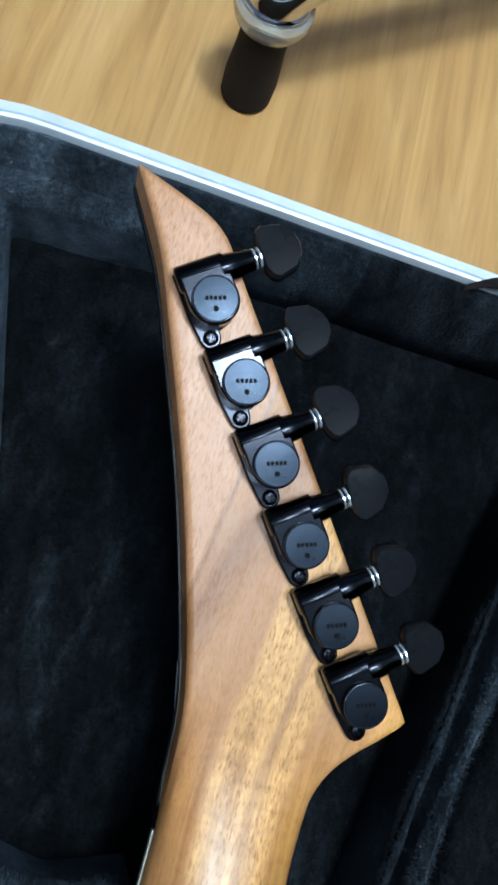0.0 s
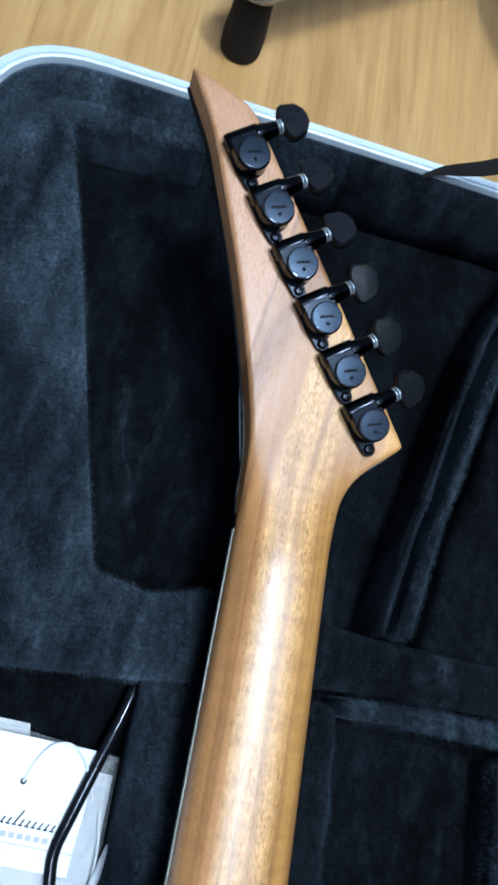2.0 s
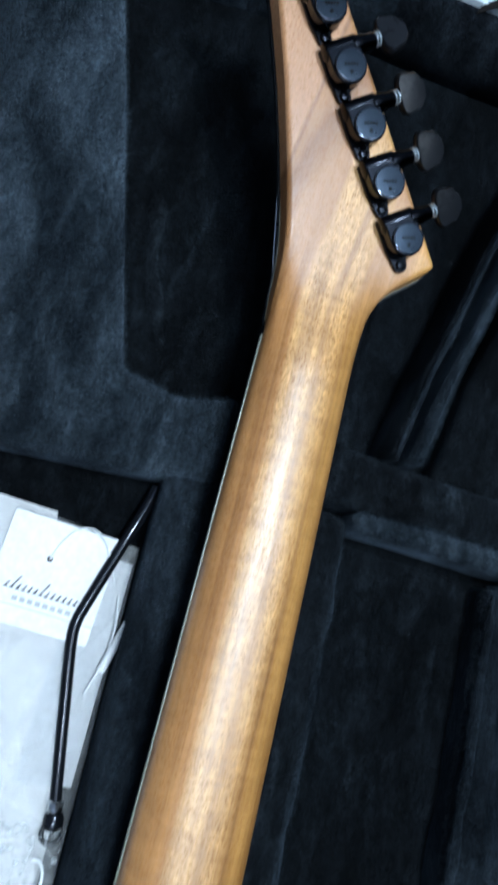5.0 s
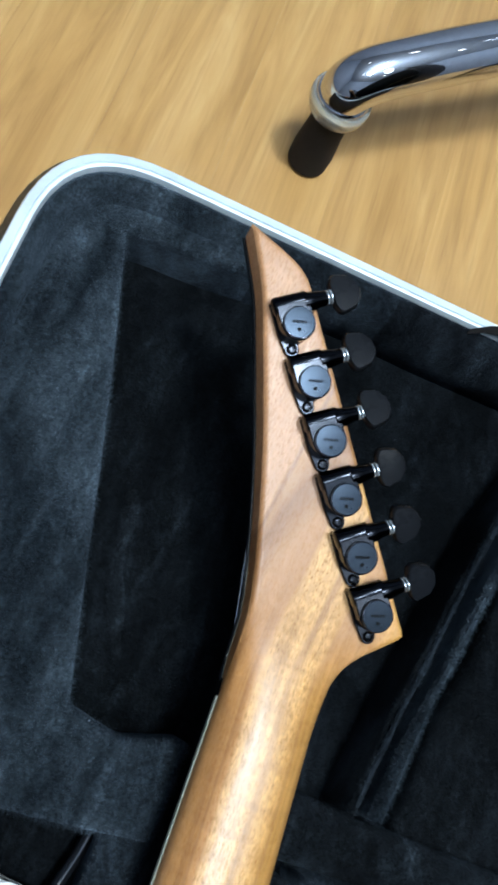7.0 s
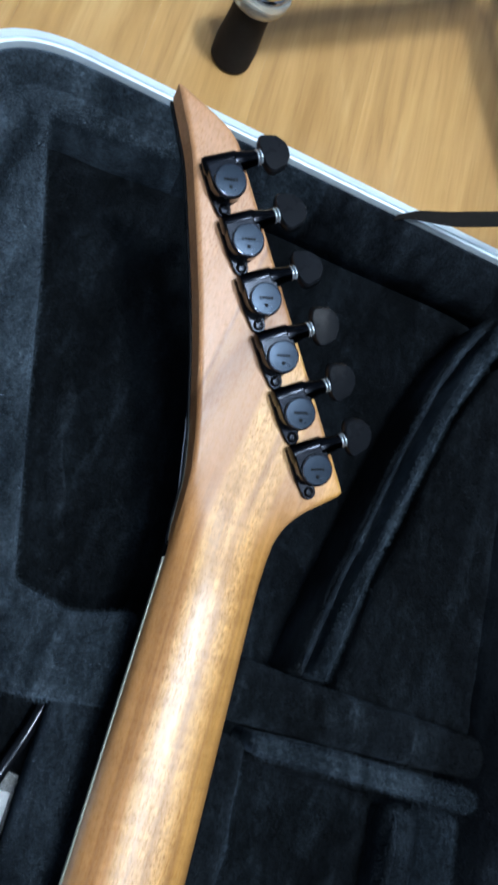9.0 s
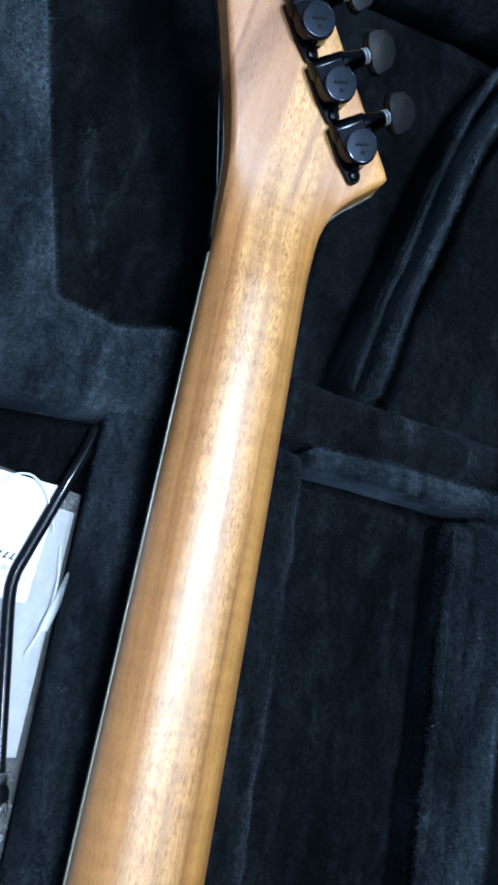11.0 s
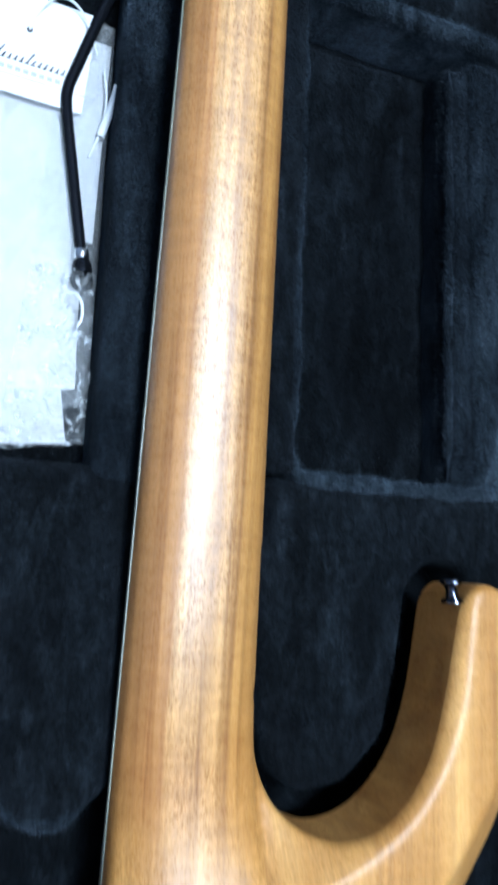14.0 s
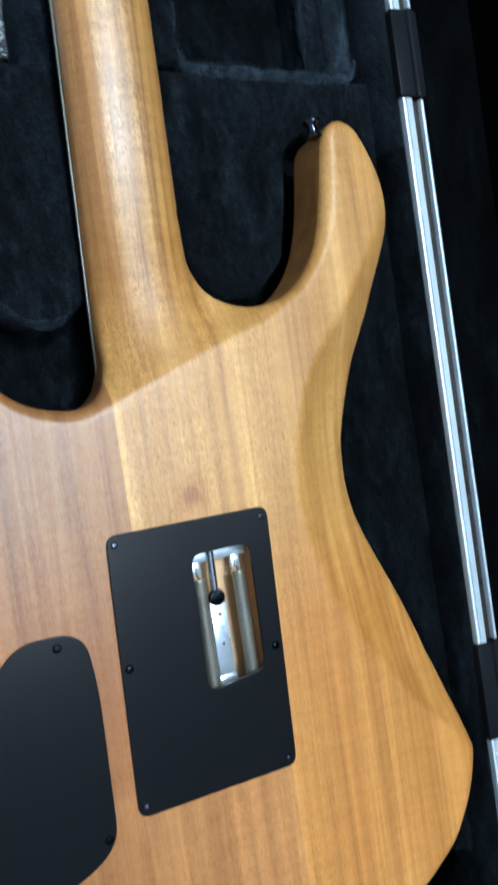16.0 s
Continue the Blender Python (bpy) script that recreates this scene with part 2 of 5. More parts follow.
def plush_material(name, low, high, sheen_low, sheen_high, turned=1.0):
    m = material(name, low, 0.95)
    b = shader(m)
    b.inputs["Sheen Roughness"].default_value = 0.45
    b.inputs["Specular IOR Level"].default_value = 0.04
    b.inputs["Sheen Tint"].default_value = (0.5, 0.68, 0.9, 1)
    where = place_node(m)
    lay = noise_node(m, place_node(m, (34, 11, 20), 0.15), 1.0, 3, 0.55, 0.5)
    tuft = noise_node(m, where, 620, 3, 0.7)
    wire(m, ramp_node(m, lay, [(0.42, sheen_low), (0.68, sheen_high)]), b.inputs["Sheen Weight"])
    mid = [(p + q) / 2 for p, q in zip(low, high)]
    patch = ramp_node(m, lay, [(0.38, low), (0.58, mid), (0.72, high)])
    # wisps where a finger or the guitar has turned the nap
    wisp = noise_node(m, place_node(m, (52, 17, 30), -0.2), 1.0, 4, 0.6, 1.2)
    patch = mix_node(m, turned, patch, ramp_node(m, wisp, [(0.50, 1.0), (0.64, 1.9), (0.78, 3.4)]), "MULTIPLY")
    clump = noise_node(m, place_node(m, (1.0, 0.62, 1.0), 0.25), 220, 4, 0.68, 0.5)
    patch = mix_node(m, 0.6, patch, ramp_node(m, clump, [(0.36, 0.36), (0.52, 0.92), (0.66, 1.9)]), "MULTIPLY")
    wire(m, mix_node(m, 0.6, patch, ramp_node(m, tuft, [(0.34, 0.22), (0.66, 1.8)]), "MULTIPLY"), b.inputs["Base Color"])
    both = m.node_tree.nodes.new("ShaderNodeMath")
    both.operation = "MULTIPLY_ADD"
    both.inputs[1].default_value = 3.0
    wire(m, lay, both.inputs[0])
    wire(m, tuft, both.inputs[2])
    bump_node(m, both.outputs[0], 0.8, 0.0022)
    return m


# lit and shaded copies of one plush: light and shade set in the colour
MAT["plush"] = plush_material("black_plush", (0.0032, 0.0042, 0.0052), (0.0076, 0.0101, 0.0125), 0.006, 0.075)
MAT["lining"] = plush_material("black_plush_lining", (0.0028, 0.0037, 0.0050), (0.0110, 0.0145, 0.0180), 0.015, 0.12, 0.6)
MAT["shadedplush"] = plush_material("black_plush_shaded", (0.0019, 0.0026, 0.0033), (0.0046, 0.0062, 0.0078), 0.0, 0.045)
# the raised lid's shade put in a far darker copy
MAT["shadedlid"] = plush_material("black_plush_lid_shaded", (0.0006, 0.0008, 0.0010), (0.0018, 0.0024, 0.0030), 0.0, 0.02)
MAT["halflit"] = plush_material("black_plush_half_lit", (0.0044, 0.0064, 0.0086), (0.0215, 0.0290, 0.0365), 0.05, 0.20, 0.3)
MAT["litplush"] = plush_material("black_plush_lit", (0.0074, 0.0108, 0.0142), (0.040, 0.054, 0.067), 0.09, 0.30, 0.25)


def worn(name, colour, rough, metal=0.0, bump=0.15, scale=300.0, spread=0.1, coat=0.0):
    """A plain surface with a fine grain and a slightly uneven gloss."""
    m = material(name, colour, rough, metal, coat=coat)
    where = place_node(m)
    n = noise_node(m, where, scale, 4, 0.6)
    big = noise_node(m, where, scale / 12, 3, 0.6)
    wire(m, ramp_node(m, big, [(0.3, max(0.02, rough - spread)), (0.7, rough + spread)]), shader(m).inputs["Roughness"])
    wire(m, mix_node(m, 0.3, colour, ramp_node(m, n, [(0.3, [c * 0.7 for c in colour]), (0.7, [min(1, c * 1.2) for c in colour])])),
         shader(m).inputs["Base Color"])
    bump_node(m, n, bump, 0.0002)
    return m


MAT["aluminium"] = worn("anodised_aluminium", (0.74, 0.84, 0.90), 0.46, 0.45, 0.01, 60, 0.05)
MAT["shell"] = worn("black_moulded_plastic", (0.012, 0.012, 0.013), 0.5, 0.0, 0.5, 900)
MAT["blackmetal"] = worn("black_plated_metal", (0.013, 0.0145, 0.018), 0.18, 1.0, 0.03, 400, 0.04)
MAT["hinge"] = worn("matt_black_metal", (0.010, 0.011, 0.013), 0.42, 0.0, 0.2, 700)
shader(MAT["hinge"]).inputs["Specular IOR Level"].default_value = 0.05
MAT["darkchrome"] = worn("dark_chrome", (0.11, 0.12, 0.15), 0.14, 1.0, 0.0, 300, 0.03)
MAT["glossblack"] = worn("glossy_black_plating", (0.012, 0.014, 0.018), 0.13, 0.6, 0.02, 400, 0.03)
MAT["cap"] = worn("satin_black_cap", (0.0115, 0.0155, 0.0215), 0.29, 1.0, 0.03, 600, 0.04)
MAT["button"] = worn("black_button_plastic", (0.006, 0.007, 0.009), 0.30, 0.0, 0.02, 600, 0.05)
shader(MAT["button"]).inputs["Specular IOR Level"].default_value = 0.12
MAT["knob"] = worn("glossy_black_button", (0.007, 0.008, 0.010), 0.28, 0.0, 0.02, 600, 0.05)
shader(MAT["knob"]).inputs["Specular IOR Level"].default_value = 0.16
MAT["mark"] = worn("dull_black_print", (0.0025, 0.0025, 0.003), 0.6)
shader(MAT["mark"]).inputs["Specular IOR Level"].default_value = 0.05
# brown that stands for the dark reflection in the rim gap
MAT["darkgap"] = worn("dark_gap_brown", (0.060, 0.052, 0.044), 0.35, 0.6, 0.03, 300)
MAT["chrome"] = worn("chrome", (0.63, 0.64, 0.66), 0.05, 1.0, 0.0, 200, 0.03)
MAT["steel"] = worn("brushed_steel", (0.72, 0.74, 0.76), 0.25, 1.0, 0.05, 500)
MAT["nickel"] = worn("dull_nickel_spring", (0.50, 0.49, 0.41), 0.50, 1.0, 0.05, 500)
MAT["plate"] = worn("satin_black_plastic_plate", (0.0050, 0.0054, 0.0062), 0.28, 0.0, 0.01, 1400, 0.005)
shader(MAT["plate"]).inputs["Specular IOR Level"].default_value = 0.18
MAT["zinc"] = worn("zinc_plate", (0.70, 0.78, 0.84), 0.24, 0.7, 0.05, 500)
MAT["barewood"] = worn("bare_routed_wood", (0.62, 0.39, 0.19), 0.65, 0.0, 0.3, 160)
MAT["ebony"] = worn("dark_fingerboard", (0.03, 0.018, 0.012), 0.5, 0.0, 0.2, 400)
MAT["cream"] = worn("cream_binding", (0.27, 0.29, 0.22), 0.4, 0.0, 0.03, 400)
MAT["paper"] = worn("white_paper", (0.78, 0.805, 0.815), 0.7, 0.0, 0.1, 300)
MAT["greypaper"] = worn("greyish_paper", (0.84, 0.85, 0.84), 0.5, 0.0, 0.15, 120)
MAT["ink"] = worn("black_ink", (0.02, 0.02, 0.025), 0.6)
MAT["greyink"] = worn("grey_ink", (0.42, 0.44, 0.45), 0.6)
MAT["rubber"] = worn("black_rubber", (0.014, 0.013, 0.013), 0.7, 0.0, 0.3, 500)
shader(MAT["rubber"]).inputs["Specular IOR Level"].default_value = 0.15
MAT["webbing"] = worn("dark_brown_webbing", (0.008, 0.006, 0.005), 0.85, 0.0, 0.8, 900)
MAT["cord"] = worn("white_cord", (0.75, 0.78, 0.78), 0.7, 0.0, 0.3, 900)
MAT["wallpaint"] = worn("grey_wall_paint", (0.16, 0.19, 0.25), 0.85, 0.0, 0.2, 60)
MAT["ceilingpaint"] = worn("grey_ceiling_paint", (0.24, 0.28, 0.35), 0.85, 0.0, 0.2, 60)


def clear_material(name, colour, rough, alpha, creased=0.0):
    m = material(name, colour, rough)
    b = shader(m)
    b.inputs["Alpha"].default_value = alpha
    b.inputs["Specular IOR Level"].default_value = 0.9
    crease = noise_node(m, place_node(m), 90, 4, 0.6, 1.5)
    if creased:
        wire(m, ramp_node(m, crease, [(0.45, alpha * 0.4), (0.56, alpha), (0.66, creased)]), b.inputs["Alpha"])
    bump_node(m, crease, 0.8, 0.004)
    return m


MAT["film"] = clear_material("clear_polythene", (0.8, 0.85, 0.86), 0.22, 0.12)
MAT["filmfold"] = clear_material("crumpled_polythene", (0.8, 0.85, 0.86), 0.10, 0.24, 0.85)
MAT["rug"] = worn("cream_rug", (0.55, 0.53, 0.43), 0.9, 0.0, 0.8, 420)
MAT["glide"] = material("clear_plastic", (0.82, 0.87, 0.86), 0.10)
shader(MAT["glide"]).inputs["Transmission Weight"].default_value = 0.80


def floor_material():
    m = material("oak_laminate", (0.42, 0.24, 0.09), 0.36)
    fine = noise_node(m, place_node(m, (340, 11, 1), 0, 7.0), 1.0, 5, 0.65, 0.3)
    streak = noise_node(m, place_node(m, (34, 3.0, 1), 0, 7.0), 1.0, 6, 0.62, 2.2)
    cloud = noise_node(m, place_node(m, (15, 3.5, 1), 0, 7.0), 1.0, 3, 0.5, 0.8)
    col = ramp_node(m, streak, [(0.24, (0.322, 0.179, 0.060)), (0.45, (0.425, 0.246, 0.086)), (0.58, (0.470, 0.285, 0.106)), (0.78, (0.54, 0.354, 0.152))])
    col = mix_node(m, 0.42, col, ramp_node(m, fine, [(0.30, (0.66, 0.58, 0.50)), (0.48, (1.0, 1.0, 1.0)), (0.7, (1.10, 1.11, 1.10))]), "MULTIPLY")
    col = mix_node(m, 0.8, col, ramp_node(m, cloud, [(0.3, (0.84, 0.79, 0.70)), (0.7, (1.1, 1.1, 1.1))]), "MULTIPLY")
    info = node(m, "ShaderNodeObjectInfo")
    col = mix_node(m, 0.5, col, ramp_node(m, info.outputs["Random"], [(0, (0.93, 0.91, 0.89)), (1, (1.06, 1.06, 1.05))]), "MULTIPLY")
    wire(m, col, shader(m).inputs["Base Color"])
    wire(m, ramp_node(m, fine, [(0.3, 0.46), (0.7, 0.32)]), shader(m).inputs["Roughness"])
    bump_node(m, fine, 0.08, 0.0005)
    return m


MAT["floor"] = floor_material()


# ---------------------------------------------------------------- mesh helpers
def part(name, bm, mat, parent=None, label="", smooth=True, kind=""):
    me = bpy.data.meshes.new(name)
    bm.to_mesh(me)
    bm.free()
    me.materials.append(MAT[mat] if isinstance(mat, str) else mat)
    for p in me.polygons:
        p.use_smooth = smooth
    if smooth:
        me.set_sharp_from_angle(angle=radians(38))
    ob = new(name, me)
    ob.parent = parent
    return tagged(ob, label, kind=kind)


def mesh_from(name, verts, faces, mat, parent=None, label="", smooth=True, sharp=38):
    me = bpy.data.meshes.new(name)
    me.from_pydata([tuple(map(float, v)) for v in verts], [], [tuple(map(int, f)) for f in faces])
    me.materials.append(MAT[mat])
    for p in me.polygons:
        p.use_smooth = smooth
    if smooth and sharp:
        me.set_sharp_from_angle(angle=radians(sharp))
    ob = new(name, me)
    ob.parent = parent
    return tagged(ob, label)


def thing(name, label, category, m=None, group="", kind=""):
    ob = new(name)
    ob.empty_display_size = 0.02
    if m:
        ob.matrix_world = m
    return tagged(ob, label, category, group, kind)


def box_bm(x0, x1, y0, y1, z0, z1, bevel=0.0, seg=2):
    bm = bmesh.new()
    bmesh.ops.create_cube(bm, size=1)
    for v in bm.verts:
        v.co = Vector((x0 + (v.co.x + 0.5) * (x1 - x0), y0 + (v.co.y + 0.5) * (y1 - y0), z0 + (v.co.z + 0.5) * (z1 - z0)))
    if bevel:
        bmesh.ops.bevel(bm, geom=bm.edges[:], offset=bevel, segments=seg, affect="EDGES", profile=0.5)
    return bm


def lathe_bm(profile, n=32, m=None):
    """Turns (radius, height) pairs about z; closes the ends."""
    bm = bmesh.new()
    rings = []
    for r, z in profile:
        rings.append([bm.verts.new((r * math.cos(2 * math.pi * k / n), r * math.sin(2 * math.pi * k / n), z)) for k in range(n)])
    for a, b in zip(rings, rings[1:]):
        for k in range(n):
            bm.faces.new((a[k], a[(k + 1) % n], b[(k + 1) % n], b[k]))
    bm.faces.new(rings[0][::-1])
    bm.faces.new(rings[-1])
    if m:
        bm.transform(m)
    bmesh.ops.recalc_face_normals(bm, faces=bm.faces[:])
    return bm


def prism_bm(outline, z0, z1, bevel=0.0, seg=2, m=None):
    bm = bmesh.new()
    low = [bm.verts.new((x, y, z0)) for x, y in outline]
    top = [bm.verts.new((x, y, z1)) for x, y in outline]
    bm.faces.new(low[::-1])
    cap = bm.faces.new(top)
    n = len(outline)
    for k in range(n):
        bm.faces.new((low[k], low[(k + 1) % n], top[(k + 1) % n], top[k]))
    bmesh.ops.recalc_face_normals(bm, faces=bm.faces[:])
    if bevel:
        bmesh.ops.bevel(bm, geom=list(cap.edges), offset=bevel, segments=seg, affect="EDGES", profile=0.5)
    if m:
        bm.transform(m)
    return bm


def tube_bm(points, radius, n=14, caps=True):
    """A round tube along points; radius: one number or one for each point."""
    pts = [Vector(p) for p in points]
    rad = [radius] * len(pts) if not hasattr(radius, "__len__") else radius
    bm = bmesh.new()
    side = None
    rings = []
    for i, p in enumerate(pts):
        d = (pts[min(i + 1, len(pts) - 1)] - pts[max(i - 1, 0)]).normalized()
        if side is None:
            side = d.orthogonal().normalized()
        side = (side - d * side.dot(d)).normalized()
        up = d.cross(side)
        rings.append([bm.verts.new(p + rad[i] * (math.cos(2 * math.pi * k / n) * side + math.sin(2 * math.pi * k / n) * up)) for k in range(n)])
    for a, b in zip(rings, rings[1:]):
        for k in range(n):
            bm.faces.new((a[k], a[(k + 1) % n], b[(k + 1) % n], b[k]))
    if caps:
        bm.faces.new(rings[0][::-1])
        bm.faces.new(rings[-1])
    bmesh.ops.recalc_face_normals(bm, faces=bm.faces[:])
    return bm


def join_bm(*bms):
    me = bpy.data.meshes.new("tmp")
    out = bmesh.new()
    for b in bms:
        b.to_mesh(me)
        out.from_mesh(me)
        b.free()
    bpy.data.meshes.remove(me)
    return out


def spline(points, step):
    """A smooth curve through the points, sampled about every step."""
    p = np.array(points, float)
    q = np.vstack([2 * p[0] - p[1], p, 2 * p[-1] - p[-2]])
    out = []
    for i in range(len(p) - 1):
        a, b, c, d = q[i:i + 4]
        for t in np.linspace(0, 1, max(2, int(np.linalg.norm(c - b) / step) + 1))[:-1]:
            out.append(0.5 * (2 * b + (c - a) * t + (2 * a - 5 * b + 4 * c - d) * t * t + (3 * b - a - 3 * c + d) * t ** 3))
    out.append(p[-1])
    return out


def round_corners(corners, r, n=6):
    """A polygon with its corners rounded."""
    out = []
    k = len(corners)
    for i in range(k):
        a, b, c = (Vector(corners[j % k]) for j in (i - 1, i, i + 1))
        rr = min(r, 0.45 * (a - b).length, 0.45 * (c - b).length)
        p, q = b + (a - b).normalized() * rr, b + (c - b).normalized() * rr
        for s in range(n + 1):
            t = s / n
            out.append(tuple((1 - t) ** 2 * p + 2 * t * (1 - t) * b + t * t * q))
    return out


def edge_distance(pts, loop):
    a = np.array(loop)
    b = np.roll(a, -1, 0)
    best = np.full(len(pts), 9.0)
    for s, e in zip(a, b):
        d = e - s
        t = np.clip(((pts - s) @ d) / max(d @ d, 1e-12), 0, 1)
        best = np.minimum(best, np.hypot(*(pts - s - t[:, None] * d).T))
    return best


def inside(pts, loop):
    a = np.array(loop)
    b = np.roll(a, -1, 0)
    hit = np.zeros(len(pts), bool)
    for (x0, y0), (x1, y1) in zip(a, b):
        if y0 == y1:
            continue
        cross = (y0 > pts[:, 1]) != (y1 > pts[:, 1])
        hit ^= cross & (pts[:, 0] < (x1 - x0) * (pts[:, 1] - y0) / (y1 - y0) + x0)
    return hit


def sheet(loop, step, rings=(), extra=(), clear=()):
    """Triangulates the inside of a loop: grid points, rows at the given distances from the edge, extra points."""
    from mathutils import geometry
    a = np.array(loop)
    lo, hi = a.min(0), a.max(0)
    gx, gy = np.meshgrid(np.arange(lo[0], hi[0], step), np.arange(lo[1], hi[1], step))
    gx = gx + (np.arange(gx.shape[0]) % 2)[:, None] * step / 2
    pts = np.c_[gx.ravel(), gy.ravel()]
    pts = pts[inside(pts, loop)]
    dist = edge_distance(pts, loop)
    pts = pts[dist > (max(rings) if rings else 0) + 0.45 * step]
    if len(clear):
        d2 = np.full(len(pts), 9.0)
        for s in np.array(clear):
            d2 = np.minimum(d2, np.hypot(*(pts - s).T))
        pts = pts[d2 > 0.0042]
    if rings:
        t = np.roll(a, -1, 0) - np.roll(a, 1, 0)
        nrm = np.c_[-t[:, 1], t[:, 0]] / (np.linalg.norm(t, axis=1)[:, None] + 1e-12)
        area = 0.5 * np.sum(a[:, 0] * np.roll(a[:, 1], -1) - np.roll(a[:, 0], -1) * a[:, 1])
        nrm *= 1 if area > 0 else -1
        for r in rings:
            row = a + nrm * r
            row = row[inside(row, loop)]
            row = row[edge_distance(row, loop) > 0.8 * r]
            pts = np.vstack([pts, row])
    if len(extra):
        pts = np.vstack([pts, np.array(extra)])
    n = len(a)
    vs, es, fs, *_ = geometry.delaunay_2d_cdt([Vector(p) for p in np.vstack([a, pts])], [(i, (i + 1) % n) for i in range(n)], [], 1, 1e-6)
    return np.array([tuple(v) for v in vs]), fs


def skirt(verts, faces):
    """The boundary edges of a triangulated sheet, in the sheet's own winding."""
    seen = {}
    for f in faces:
        for k in range(len(f)):
            e = (f[k], f[(k + 1) % len(f)])
            if (e[1], e[0]) in seen:
                del seen[(e[1], e[0])]
            else:
                seen[e] = 1
    return list(seen)


def lump(x, y, s, seed=0.0):
    return noise.noise((x * s + seed, y * s - seed, seed * 1.7))


def pile_on(pad_ob, mat, per_cm2, seed):
    """Short leaning fibres all over a padded block: its pile."""
    me = pad_ob.data
    rng = np.random.default_rng(seed)
    v = np.array([tuple(p.co) for p in me.vertices])
    me.calc_loop_triangles()
    tri = np.array([tuple(t.vertices) for t in me.loop_triangles])
    a, b, c = v[tri[:, 0]], v[tri[:, 1]], v[tri[:, 2]]
    nrm = np.cross(b - a, c - a)
    area = np.linalg.norm(nrm, axis=1) / 2
    nrm /= 2 * area[:, None] + 1e-12
    keep = nrm[:, 2] > 0.12
    a, b, c, nrm, area = a[keep], b[keep], c[keep], nrm[keep], area[keep]
    n = int(area.sum() * 1e4 * per_cm2)
    pick = rng.choice(len(area), n, p=area / area.sum())
    u, w = rng.random(n), rng.random(n)
    flip = u + w > 1
    u[flip], w[flip] = 1 - u[flip], 1 - w[flip]
    p = a[pick] + u[:, None] * (b - a)[pick] + w[:, None] * (c - a)[pick]
    lay = np.array([noise.noise_vector((q[0] * 22, q[1] * 22, seed)) for q in p])
    d = nrm[pick] * 0.75 + 0.9 * lay + rng.normal(0, 0.28, (n, 3))
    d /= np.linalg.norm(d, axis=1)[:, None]
    side = np.cross(d, rng.normal(0, 1, (n, 3)))
    side /= np.linalg.norm(side, axis=1)[:, None]
    ln = rng.uniform(0.0014, 0.0034, n)[:, None]
    verts = np.stack([p - side * 0.00016, p + side * 0.00016, p + d * ln], 1).reshape(-1, 3)
    ob = mesh_from("nap", verts, np.arange(3 * n).reshape(-1, 3), mat, pad_ob, smooth=False)
    return tagged(ob, kind="stuff")


def pillow(name, loop, z0, z1, r, parent, mat="plush", step=0.006, label="", puff=0.0015, pile=0):
    """A padded block: flat-topped, rounded along its edges, slightly lumpy."""
    loop = [tuple(p) for p in loop]
    v, f = sheet(loop, step, (r * 0.12, r * 0.4, r * 0.9))
    d = np.minimum(edge_distance(v, loop), r)
    z = z1 - r + np.sqrt(np.maximum(0, r * r - (r - d) ** 2))
    z += np.array([puff * (lump(x, y, 28, z1 * 90) + 0.5 * lump(x, y, 75, 3)) for x, y in v])
    top = np.c_[v, z]
    rim_edges = skirt(v, f)
    verts = list(map(tuple, top))
    base = {}
    for a, b in rim_edges:
        for i in (a, b):
            if i not in base:
                base[i] = len(verts)
                verts.append((v[i][0], v[i][1], z0))
    faces = [tuple(t) for t in f] + [(b, a, base[a], base[b]) for a, b in rim_edges]
    ob = mesh_from(name, verts, faces, mat, parent, label, sharp=75)
    if pile:
        pile_on(ob, mat, pile, len(verts) % 97)
    return ob


# ---------------------------------------------------------------- the room
ROOM = (-2.0, 2.0, -2.2, 1.8, 2.42)


